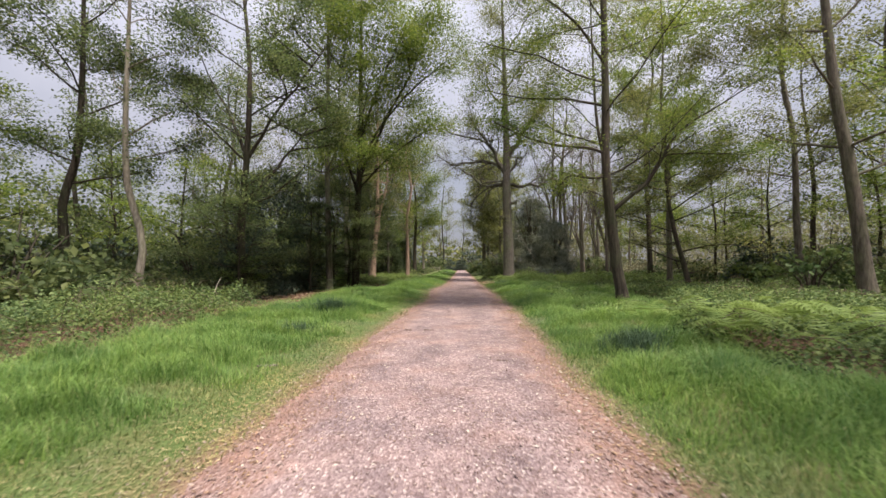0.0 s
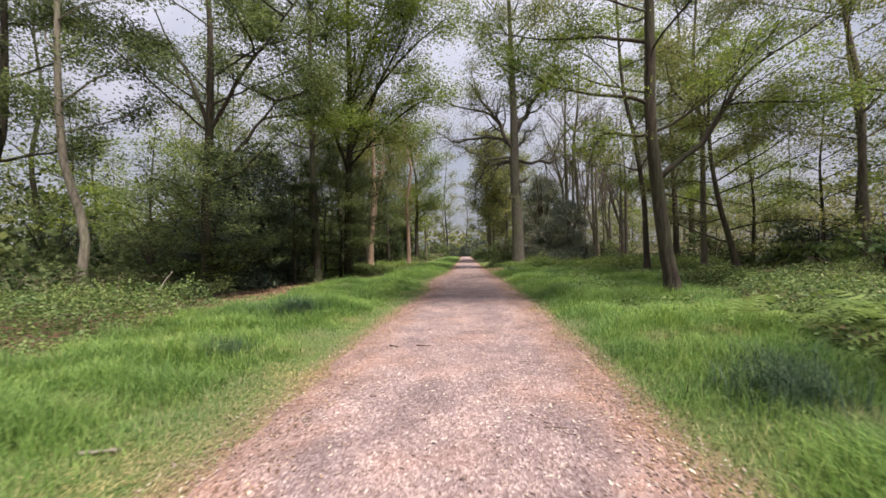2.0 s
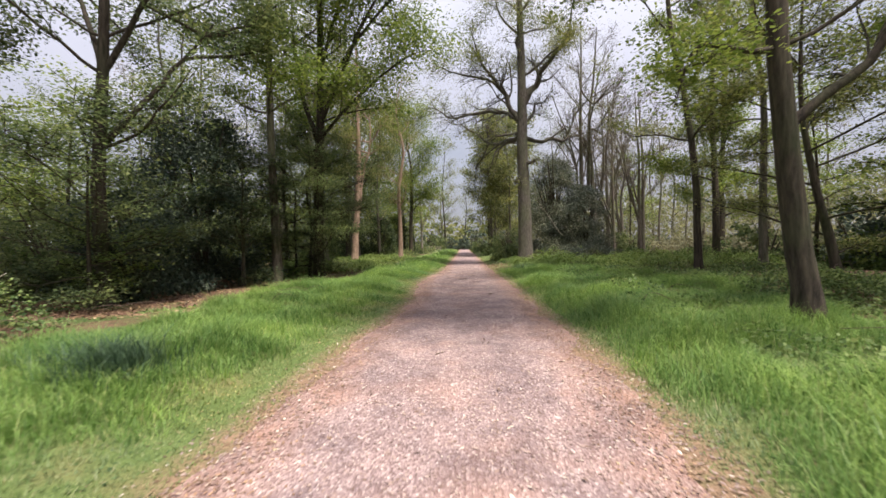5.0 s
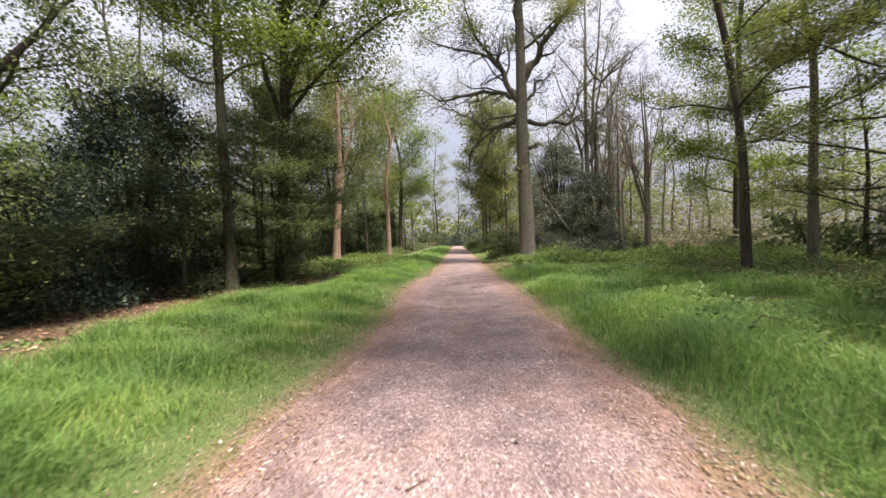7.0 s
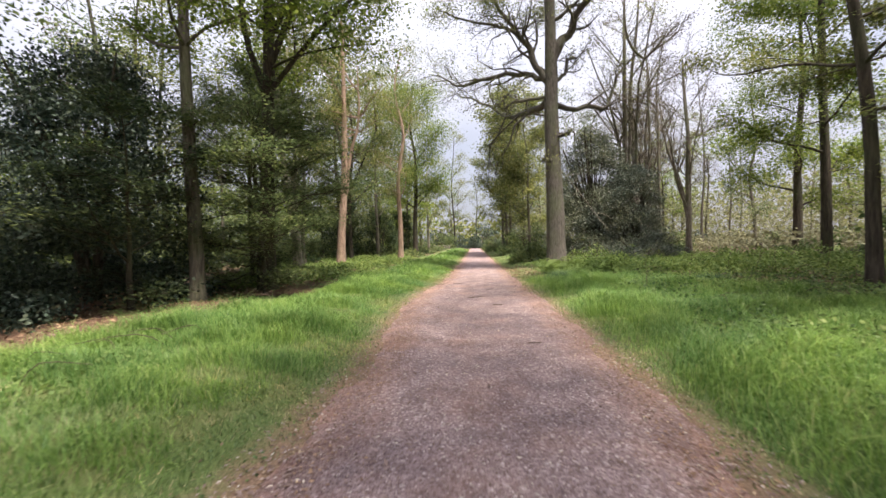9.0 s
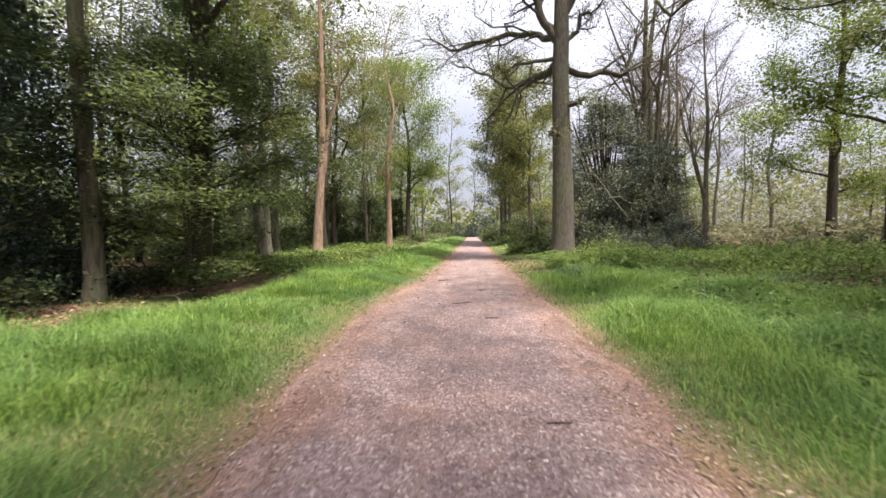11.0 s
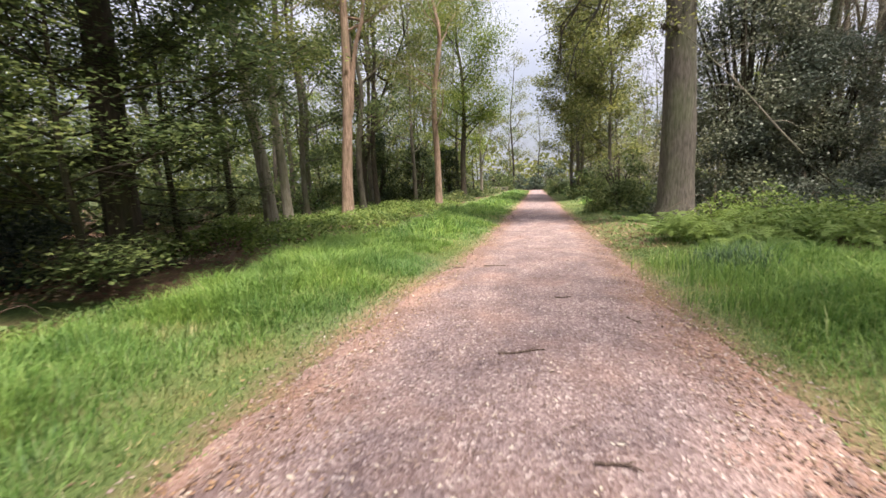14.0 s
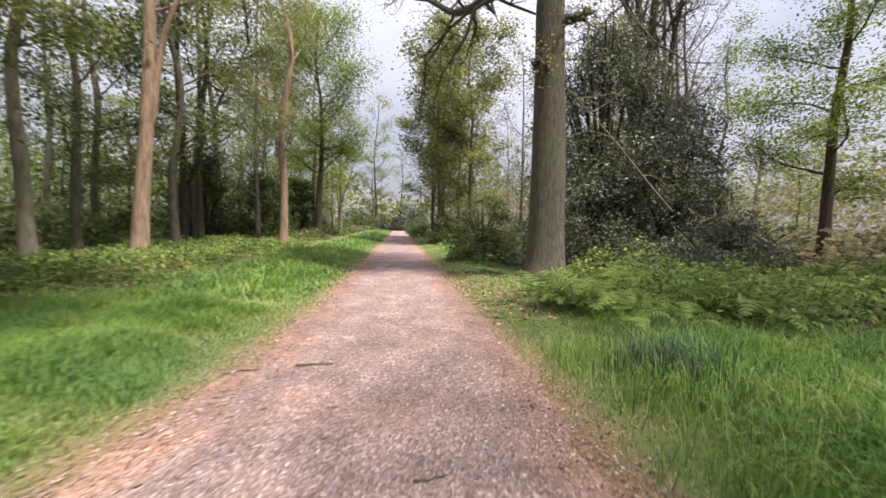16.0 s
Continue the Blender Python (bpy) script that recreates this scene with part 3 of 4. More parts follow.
# ---------------------------------------------------------------- trees near the path
tree("beech_tree", "slim beech with dark mossy trunk and long low limbs", (6.05, 14.2, 0.05), 101, radius=0.2,
     ctrl=[(0.2, 0, -0.2), (0.1, 0, 0.7), (-0.04, 0, 1.7), (-0.19, 0, 3.25), (-0.28, 0, 4.3), (-0.3, 0, 6), (-0.24, 0, 8), (-0.2, 0.1, 20)],
     limbs=[([(-0.2, 0, 3.2), (0.33, -0.05, 3.65), (0.8, -0.1, 4.0), (1.12, -0.1, 4.3), (1.53, -0.2, 4.98), (2.02, -0.2, 5.8), (2.73, -0.3, 6.4), (3.6, -0.3, 6.9), (5.3, -0.4, 8.0)], 0.085),
            ([(1.12, -0.1, 4.3), (1.8, 0.1, 5.2), (2.8, 0.1, 5.3), (4.0, 0.2, 5.3), (5.1, 0.3, 5.3)], 0.035),
            ([(-0.3, 0, 5.3), (-0.92, -0.1, 5.48), (-1.7, -0.2, 5.52), (-2.5, -0.3, 5.62), (-3.3, -0.4, 5.85), (-4.2, -0.6, 6.2)], 0.05),
            ([(-0.3, 0, 4.5), (-0.78, -0.1, 4.42), (-1.6, -0.2, 4.48), (-1.9, -0.3, 4.25), (-2.15, -0.4, 3.6)], 0.045),
            ([(-0.3, 0, 7.0), (-1.4, 0.6, 7.5), (-2.8, 1.2, 7.8), (-4.4, 1.8, 8.4)], 0.045),
            ([(-0.3, 0, 8.6), (-1.4, -0.6, 9.6), (-2.8, -1.0, 10.4), (-4.6, -1.4, 11.2)], 0.05)],
     n_limbs=20, first=0.24, reach=5.4, lift=0.22, bark_mat=BARK_DARK, n_leaves=66000, leaf_size=0.08, limb_r=0.2, puff=0.4, flat=0.75)
tree("small_beech_tree", "young leaning beech with layered fresh leaves", (11.8, 19.5, 0.05), 102, radius=0.14, height=9,
     ctrl=[(0, 0, -0.2), (-0.25, 0, 1.2), (-0.7, 0, 3.0), (-0.9, 0.2, 5.5), (-0.8, 0.2, 9)],
     n_limbs=18, first=0.1, reach=4.2, lift=0.05, bark_mat=BARK_DARK, leaf_mat=LEAF_OLIVE, n_leaves=18000, leaf_size=0.10, flat=0.8)
tree("beech_tree", "tall beech with curved dark trunk", (9.75, 22.8, 0.05), 103, radius=0.15, height=15,
     ctrl=[(0, 0, -0.2), (-0.05, 0, 1.5), (-0.1, 0, 4), (-0.5, 0, 7), (-1.0, 0, 10), (-1.2, 0, 18)],
     n_limbs=18, first=0.2, reach=5.4, lift=0.25, bark_mat=BARK_DARK, leaf_mat=LEAF_OLIVE, n_leaves=30000, leaf_size=0.095, flat=0.68)
tree("beech_tree", "slender beech among the far verge trees", (15.4, 30.4, 0.05), 104, radius=0.2, height=20,
     n_limbs=16, first=0.18, reach=5, lift=0.25, bark_mat=BARK_DARK, leaf_mat=LEAF_BEECH, n_leaves=30000, leaf_size=0.13)
tree("tall_tree", "tall leaning tree with grey trunk", (15.5, 14.9, 0.05), 105, radius=0.24, height=16,
     ctrl=[(0, 0, -0.2), (-0.2, 0, 2), (-0.5, 0, 5), (-1.0, 0, 9), (-1.4, 0, 20)],
     n_limbs=16, first=0.2, reach=5.5, lift=0.25, bark_mat=BARK_GREY, leaf_mat=LEAF_OLIVE, n_leaves=26000, leaf_size=0.10)
tree("dark_tree", "dark trunk with a leafy crown beyond the bracken", (22.5, 40.5, 0.05), 106, radius=0.28, height=18,
     n_limbs=16, first=0.18, reach=5, lift=0.25, bark_mat=BARK_DARK, leaf_mat=LEAF_BEECH, n_leaves=34000, leaf_size=0.14, puff=0.6, flat=0.5)

tree("beech_tree", "airy beech behind the young trees", (14.0, 25.2, 0.05), 111, radius=0.17, height=19,
     n_limbs=15, first=0.25, reach=5, lift=0.25, bark_mat=BARK_GREY, leaf_mat=LEAF_OLIVE, n_leaves=32000, leaf_size=0.11)
tree("beech_tree", "tall slim tree behind the young beech", (18.0, 20.5, 0.05), 112, radius=0.18, height=20,
     n_limbs=16, first=0.25, reach=5.2, lift=0.3, bark_mat=BARK_GREY, leaf_mat=LEAF_OLIVE, n_leaves=32000, leaf_size=0.11)

# the great oak
OAK = (5.4, 33.7, 0.0)
oak_limbs = [
    ([(-0.1, 0, 8.65), (-0.11, 1, 8.55), (-0.63, 2.21, 8.47), (-1.12, 3.43, 8.61), (-1.54, 4.64, 8.98), (-1.99, 5.86, 9.65), (-2.68, 7.07, 10.58), (-3.49, 8.29, 11.32), (-4.45, 9.5, 12.18)], 0.2),
    ([(-0.3, 0, 8.45), (-1.18, 0.1, 8.35), (-1.84, 0.1, 8.28), (-2.4, 0.1, 8.05), (-2.9, 0.2, 8.5)], 0.08),
    ([(-0.05, 0, 9.61), (-0.21, 1, 9.71), (-0.68, 1.79, 10.28), (-1.57, 2.57, 10.64), (-2.55, 3.36, 10.82), (-3.6, 4.14, 11), (-4.56, 4.93, 10.99), (-5.57, 5.71, 11.94), (-6.31, 6.5, 12.54)], 0.17),
    ([(-0.2, 0, 9.2), (-0.6, 0.1, 9.8), (-0.9, 0.2, 10.5), (-1.2, 0.2, 11.2), (-1.7, 0.2, 11.8), (-2.05, 0.2, 12.5), (-2.8, 0.3, 13.8), (-3.2, 0.4, 15.4)], 0.2),
    ([(-1.2, 0.2, 11.2), (-1.9, 0.1, 11.8), (-2.8, 0.0, 12.05), (-4.2, -0.1, 12.3), (-5.6, -0.2, 12.9)], 0.1),
    ([(0.05, 0, 8.25), (0.52, 1, 8.25), (1.4, 1.19, 8.23), (2.3, 1.38, 8.35), (3.06, 1.56, 8.27), (3.48, 1.75, 8.98), (3.78, 1.94, 9.75), (4.38, 2.12, 10.66), (5.25, 2.31, 11.29), (6.64, 2.5, 12.49)], 0.15),
    ([(0.05, 0, 10.3), (0.4, 0, 10.9), (0.8, -0.1, 11.4), (1.31, -0.1, 12.3), (1.85, -0.2, 13.2), (2.57, -0.2, 13.9), (3.0, -0.2, 14.8), (3.4, -0.2, 17.0)], 0.26),
    ([(0.2, 0, 9.2), (0.7, 0.3, 9.7), (0.9, 0.5, 10.4), (1.5, 0.6, 10.6), (2.1, 0.8, 11.5)], 0.1),
    ([(0.2, -0.2, 6.5), (0.55, -0.4, 6.55), (0.8, -0.45, 6.7)], 0.13),
    ([(-0.2, -0.3, 5.3), (-0.5, -0.45, 5.35), (-0.62, -0.45, 5.2)], 0.08)]
tree("oak_tree", "great grey oak with crooked spreading limbs, nearly bare", OAK, 107, radius=0.46, height=24,
     ctrl=[(0, 0, -0.3), (0, 0, 1.0), (0, 0, 4), (-0.08, 0, 7.6), (-0.03, 0, 10.2), (-0.05, 0, 14.5), (-0.2, 0, 24)],
     limbs=oak_limbs, n_limbs=16, first=0.5, reach=6.0, lift=0.5, bark_mat=BARK_OAK, leaf_mat=LEAF_OLIVE, n_leaves=60000, leaf_size=0.09, puff=0.45, leaf_floor=12.8,
     wander=0.42, twigs=8, sides=16, thin=0.016)
shrub("holly_bush", "tall grey-green holly beside the oak", (7.7, 35.0, 0.0), 108, (2.2, 1.8, 7.2), 52000, LEAF_GREY, 0.09, 22, blobs=190, dense=True)
shrub("holly_bush", "broad grey-green holly shoulder beneath the bare trees", (9.5, 34.4, 0.0), 113, (1.8, 1.6, 5.2), 28000, LEAF_GREY, 0.09, 16, blobs=110, dense=True)
shrub("holly_bush", "low skirt of dark glossy holly", (8.9, 31.9, 0.0), 109, (2.3, 1.1, 1.8), 20000, LEAF_GREY, 0.08, 9, blobs=46)
shrub("holly_bush", "dark holly behind the oak trunk", (5.2, 39.5, 0.0), 110, (1.3, 1.6, 2.8), 6000, LEAF_SHADE, 0.12, 8, blobs=26)

# trees of the other side
tree("pale_tree", "bent slim tree with pale grey trunk", (-12.9, 17.3, 0.1), 121, radius=0.17,
     ctrl=[(0, 0, -0.2), (0.0, 0, 1.0), (0.15, 0, 2.3), (-0.1, 0, 3.4), (-0.6, 0, 5.2), (-0.7, 0, 9), (-0.5, 0, 18)],
     n_limbs=14, first=0.3, reach=4.2, lift=0.3, bark_mat=BARK_PALE, leaf_mat=LEAF_SHADE, n_leaves=24000, leaf_size=0.11)
tree("crooked_tree", "crooked dark tree with ivy", (-15.9, 17.4, 0.1), 122, radius=0.2,
     ctrl=[(0, 0, -0.2), (-0.3, 0, 2.5), (-0.4, 0, 4.5), (0.1, 0, 6), (0.3, 0, 10), (0.2, 0, 18)],
     n_limbs=14, first=0.25, reach=4.2, lift=0.3, bark_mat=BARK_DARK, leaf_mat=LEAF_SHADE, n_leaves=24000, leaf_size=0.11)
tree("dark_tree", "dark forked tree rising from holly", (-9.3, 18.9, 0.0), 123, radius=0.2, height=19,
     forks=[(0.35, (0.5, 0, 1), 7), (0.36, (-0.35, 0.2, 1), 7), (0.22, (0.9, 0.1, 0.7), 5)], n_limbs=16, first=0.22, reach=4.8, lift=0.3, bark_mat=BARK_DARK,
     leaf_mat=LEAF_SHADE, n_leaves=34000, leaf_size=0.11)
tree("beech_tree", "straight grey beech at the grass edge", (-7.0, 25.05, -0.15), 124, radius=0.21,
     ctrl=[(0, 0, -0.2), (0, 0, 2), (-0.1, 0, 6), (-0.1, 0, 12), (0, 0, 22)],
     n_limbs=24, first=0.3, reach=5.2, lift=0.3, bark_mat=BARK_GREY, leaf_mat=LEAF_BEECH, n_leaves=50000, puff=0.5, leaf_size=0.12, leaf_floor=6.8, flat=0.7)
tree("beech_tree", "stout dark beech forking into several stems", (-5.75, 26.9, -0.1), 125, radius=0.27,
     ctrl=[(0, 0, -0.2), (0.0, 0, 2), (0.1, 0, 5), (0.3, 0, 10), (0.4, 0, 22)],
     limbs=[([(0.15, 0, 6.6), (1.3, -0.2, 7.8), (3.0, -0.5, 9.2), (4.6, -0.7, 10.2), (5.6, -0.8, 10.4)], 0.08),
            ([(0.3, 0, 8.5), (1.8, 0.3, 11.2), (3.6, 0.5, 13.4), (5.4, 0.5, 15.0), (6.6, 0.5, 15.8)], 0.08),
            ([(0.3, 0, 10), (1.6, -0.8, 13.0), (3.2, -1.4, 16.0), (5.2, -1.8, 18.5)], 0.08)],
     forks=[(0.29, (-0.35, 0.2, 1), 11), (0.33, (0.4, -0.1, 1), 11)], n_limbs=26, first=0.32, reach=5.8, lift=0.32, bark_mat=BARK_DARK, limb_r=0.2,
     leaf_mat=LEAF_BEECH, n_leaves=74000, puff=0.6, leaf_size=0.13, leaf_floor=7.2, flat=0.6)
tree("low_beech", "young beech with low layered branches by the hollow", (-6.4, 27.6, -0.15), 126, radius=0.1, height=7,
     n_limbs=24, first=0.06, reach=3.6, lift=0.02, bark_mat=BARK_DARK, leaf_mat=LEAF_SHADE, n_leaves=32000, leaf_size=0.095, flat=0.88)
tree("low_beech", "young beech with low layered branches by the hollow", (-5.4, 25.9, -0.1), 145, radius=0.07, height=5.5,
     n_limbs=18, first=0.06, reach=2.6, lift=0.04, bark_mat=BARK_DARK, leaf_mat=LEAF_SHADE, n_leaves=26000, leaf_size=0.095, flat=0.85)
tree("low_beech", "young beech with low layered branches by the hollow", (-8.2, 30.6, -0.15), 146, radius=0.09, height=8,
     n_limbs=24, first=0.08, reach=3.6, lift=0.04, bark_mat=BARK_DARK, leaf_mat=LEAF_SHADE, n_leaves=34000, leaf_size=0.105, flat=0.85)
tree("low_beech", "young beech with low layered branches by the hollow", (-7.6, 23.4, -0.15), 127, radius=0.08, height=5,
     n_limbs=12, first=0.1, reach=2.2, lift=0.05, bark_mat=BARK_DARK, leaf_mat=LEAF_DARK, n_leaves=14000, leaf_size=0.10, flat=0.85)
tree("low_beech", "young hazel with drooping layered leaves", (-9.1, 18.2, 0.0), 147, radius=0.06, height=5.2,
     n_limbs=20, first=0.05, reach=2.9, lift=0.08, bark_mat=BARK_DARK, leaf_mat=LEAF_SHADE, n_leaves=19000, leaf_size=0.10, flat=0.8)
tree("sapling", "bright green low sapling before the holly", (-9.4, 18.9, 0.0), 148, radius=0.03, height=1.9,
     n_limbs=10, first=0.1, reach=1.1, lift=0.1, bark_mat=BARK_DARK, leaf_mat=LEAF_FERN, n_leaves=2600, leaf_size=0.10, puff=0.2, flat=0.85)
shrub("holly_tree", "huge black-green holly under the trees", (-10.6, 25.6, -0.15), 128, (2.8, 2.7, 7.6), 48000, LEAF_HOLLY, 0.12, 9, blobs=120, dense=True)
shrub("holly_bush", "dark holly bush under the forked tree", (-10.2, 21.2, -0.1), 129, (2.2, 2.0, 3.8), 14000, LEAF_HOLLY, 0.12, 9, blobs=40, skirt=0.4)
shrub("holly_bush", "dark spreading holly bush", (-12.8, 21.0, 0.0), 130, (2.6, 2.2, 3.4), 12000, LEAF_SHADE, 0.13, 9, blobs=36, skirt=0.4)
tree("forked_tree", "pink-brown trunk forking into pale stems", (-6.65, 38.5, 0.05), 131, radius=0.27,
     ctrl=[(0, 0, -0.2), (0.1, 0, 2), (0.35, 0, 5), (0.5, 0, 9), (0.5, 0, 18)],
     forks=[(0.25, (0.45, 0, 1), 9)], n_limbs=10, first=0.4, reach=4, lift=0.4, bark_mat=BARK_PINK, leaf_mat=LEAF_OLIVE, n_leaves=9500, leaf_size=0.12)
tree("grey_tree", "grey mossy trunk at the hollow's edge", (-7.5, 33.9, 0.0), 132, radius=0.25, height=16,
     ctrl=[(0, 0, -0.2), (-0.1, 0, 2), (-0.5, 0, 5), (-0.8, 0, 9), (-1.0, 0, 16)],
     n_limbs=12, first=0.35, reach=3.8, lift=0.3, bark_mat=BARK_PALE, leaf_mat=LEAF_OLIVE, n_leaves=16000, leaf_size=0.10)
tree("grey_tree", "pale trunk behind the hollow", (-8.6, 36.8, 0.0), 133, radius=0.22, height=15,
     n_limbs=10, first=0.35, reach=3.5, lift=0.3, bark_mat=BARK_PALE, leaf_mat=LEAF_OLIVE, n_leaves=10000, leaf_size=0.12)
tree("dark_tree", "thin dark tree forking low", (-9.4, 47.8, 0.0), 134, radius=0.25, height=16,
     forks=[(0.18, (0.4, 0, 1), 10)], n_limbs=12, first=0.3, reach=4, lift=0.5, bark_mat=BARK_DARK, leaf_mat=LEAF_OLIVE, n_leaves=10000, leaf_size=0.13, puff=0.5)
tree("straight_tree", "straight pink-brown trunk on the grass verge", (-4.15, 47.6, 0.05), 135, radius=0.24, height=18,
     n_limbs=14, first=0.25, reach=3.6, lift=0.4, bark_mat=BARK_PINK, leaf_mat=LEAF_OLIVE, n_leaves=14000, leaf_size=0.12, puff=0.5)
tree("avenue_tree", "broad leafy tree with dark trunk beside the path", (-4.3, 62.0, 0.05), 136, radius=0.3, height=20,
     n_limbs=26, first=0.26, reach=5.0, lift=0.5, bark_mat=BARK_DARK, leaf_mat=LEAF_BEECH, n_leaves=48000, leaf_size=0.16, puff=0.85, flat=0.4)
tree("slim_tree", "slim pale tree far along the path", (-3.6, 75, 0.05), 137, radius=0.22, height=15,
     forks=[(0.25, (0.3, 0, 1), 8)], n_limbs=12, first=0.3, reach=3.8, lift=0.5, bark_mat=BARK_PALE, leaf_mat=LEAF_OLIVE, n_leaves=9000, leaf_size=0.15, puff=0.5)
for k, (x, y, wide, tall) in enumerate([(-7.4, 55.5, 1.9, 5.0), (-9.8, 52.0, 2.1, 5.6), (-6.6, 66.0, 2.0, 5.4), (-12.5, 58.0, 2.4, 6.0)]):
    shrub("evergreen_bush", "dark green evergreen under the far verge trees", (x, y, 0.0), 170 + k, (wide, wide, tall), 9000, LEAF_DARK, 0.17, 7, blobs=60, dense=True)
for k, (x, y, r, hgt) in enumerate([(5.6, 54.0, 0.16, 16), (6.6, 58.7, 0.18, 17), (7.2, 51.0, 0.14, 15), (6.6, 66.0, 0.2, 16), (8.6, 62.0, 0.2, 18)]):
    tree("avenue_tree", "slender leafy tree in the avenue's thicket", (x, y, 0.0), 140 + k, radius=r, height=hgt,
         n_limbs=18, first=0.16, reach=4.2, lift=0.7, bark_mat=BARK_GREY, leaf_mat=LEAF_OLIVE, n_leaves=12000, leaf_size=0.2, puff=0.45)
for k, (x, y, r, hgt) in enumerate([(10.0, 36.4, 0.22, 17), (12.2, 39.9, 0.22, 18), (15.7, 46.1, 0.2, 16), (17.9, 44.7, 0.2, 15), (19.6, 47.6, 0.22, 16), (22.3, 58.5, 0.22, 17), (14.3, 41.5, 0.14, 15)]):
    tree("bare_tree", "tall bare tree with upswept grey stems", (x, y, 0.0), 150 + k, radius=r, height=hgt,
         forks=[(0.12, (0.25 - 0.1 * k % 3, 0.1, 1), 11), (0.2, (-0.3, 0, 1), 9)], n_limbs=9, first=0.3, reach=4.0, lift=0.95,
         bark_mat=BARK_GREY, leaf_mat=LEAF_BUD, n_leaves=4500, leaf_size=0.07, twigs=11)

# ---------------------------------------------------------------- the wood behind
far_kinds = [
    tree("woodland_tree", "leafy woodland tree with grey trunk", (-18, 34, 0), 201, height=19, radius=0.2, n_limbs=12, first=0.12, reach=4.8, lift=0.35, twigs=5,
         bark_mat=BARK_GREY, leaf_mat=LEAF_SHADE, n_leaves=5600, puff=0.6, leaf_size=0.195, split=False, sides=7, thin=0.02),
    tree("woodland_tree", "woodland tree with dark trunk and olive leaves", (-21, 43, 0), 202, height=21, radius=0.22, n_limbs=12, first=0.2, reach=4.8, lift=0.45, twigs=5,
         bark_mat=BARK_DARK, leaf_mat=LEAF_OLIVE, n_leaves=5600, puff=0.6, leaf_size=0.195, split=False, sides=7, thin=0.02),
    tree("woodland_tree", "slim bare woodland tree with russet buds", (-16, 48, 0), 203, height=17, radius=0.16, n_limbs=9, first=0.35, reach=3.2, lift=0.8, twigs=6,
         bark_mat=BARK_GREY, leaf_mat=LEAF_BUD, n_leaves=1200, puff=0.5, leaf_size=0.16, split=False, sides=6, thin=0.02),
    tree("woodland_tree", "young beech with light green leaves to the ground", (-22, 27, 0), 204, height=11, radius=0.13, n_limbs=14, first=0.1, reach=3.2, lift=0.2, twigs=5,
         bark_mat=BARK_DARK, leaf_mat=LEAF_BEECH, n_leaves=5600, puff=0.6, leaf_size=0.195, flat=0.75, split=False, sides=6, thin=0.02)]
shrub_kinds = [
    shrub("hazel_bush", "leafy undergrowth bush in the wood", (-17, 12, 0), 211, (1.9, 1.9, 2.4), 1500, LEAF_SHADE, 0.22, 7, group="undergrowth bushes"),
    shrub("hazel_bush", "dark evergreen bush in the wood", (-14, 30, 0), 212, (2.1, 2.0, 3.0), 1500, LEAF_HOLLY, 0.23, 7, group="undergrowth bushes"),
    shrub("hazel_bush", "light green bush at the wood's edge", (-15, 8, 0), 213, (1.6, 1.7, 1.5), 1500, LEAF_BRAMBLE, 0.19, 7, group="undergrowth bushes", skirt=0.5)]


def scatter(kinds, spots, seed, weights, size=(0.8, 1.2)):
    rng = np.random.default_rng(seed)
    for x, y in spots:
        src = kinds[rng.choice(len(kinds), p=weights)]
        s = rng.uniform(*size)
        ob = copy_thing(src, pose(x, y, float(ground_z(x, y)) - 0.03, 0, 0, rng.uniform(0, 360)))
        ob.scale = (s, s, s * rng.uniform(0.9, 1.15))


def spots(seed, n, x0, x1, y0, y1, gap, keep=lambda x, y: True):
    rng, out = np.random.default_rng(seed), []
    for _ in range(n * 30):
        x, y = rng.uniform(x0, x1), rng.uniform(y0, y1)
        if keep(x, y) and all((x - a) ** 2 + (y - b) ** 2 > gap ** 2 for a, b in out):
            out.append((x, y))
        if len(out) == n:
            break
    return out


scatter(far_kinds, spots(1, 26, -48, -13, 14, 95, 4.2), 11, [0.15, 0.3, 0.4, 0.15])
scatter(far_kinds, spots(2, 9, -13, -7, 42, 95, 3.2), 12, [0.2, 0.3, 0.3, 0.2])
scatter(far_kinds, spots(3, 26, 17, 52, 14, 95, 4.0, lambda x, y: y < 27 or x > 26), 13, [0.1, 0.25, 0.35, 0.3])
scatter(far_kinds, spots(4, 12, 9, 26, 52, 100, 4.0), 14, [0.2, 0.25, 0.4, 0.15])
scatter(far_kinds, spots(5, 20, -22, 32, 112, 135, 4.5), 15, [0.35, 0.35, 0.1, 0.2])
# unseen trees behind the walk's start, added for shade and reflections
scatter(far_kinds, spots(6, 8, -30, 30, -26, 4, 5.0, lambda x, y: abs(x) > 9), 16, [0.3, 0.3, 0.2, 0.2])
# two more out of view, added to cast shade on the right verge
scatter(far_kinds, [(9.6, 0.4), (11.5, -4.5)], 30, [0.5, 0.5, 0.0, 0.0])
scatter(far_kinds, [(-7.8, 43.5), (-9.6, 40.2), (-7.2, 53.5), (-6.0, 70.0), (-8.6, 61.0), (-5.4, 82.0), (-11.0, 36.5)], 29, [0.4, 0.2, 0.0, 0.4])
scatter(far_kinds, spots(21, 5, -27, -13.5, 13, 34, 3.4), 31, [0.3, 0.1, 0.0, 0.6])
scatter(far_kinds, spots(22, 4, -26, -12, 36, 62, 3.6), 32, [0.0, 0.5, 0.0, 0.5])
scatter(far_kinds, spots(23, 8, 18, 34, 15, 34, 3.6), 33, [0.1, 0.3, 0.0, 0.6])
scatter(shrub_kinds, spots(24, 8, -24, -13, 12, 30, 2.6), 34, [0.6, 0.2, 0.2], (1.0, 1.5))
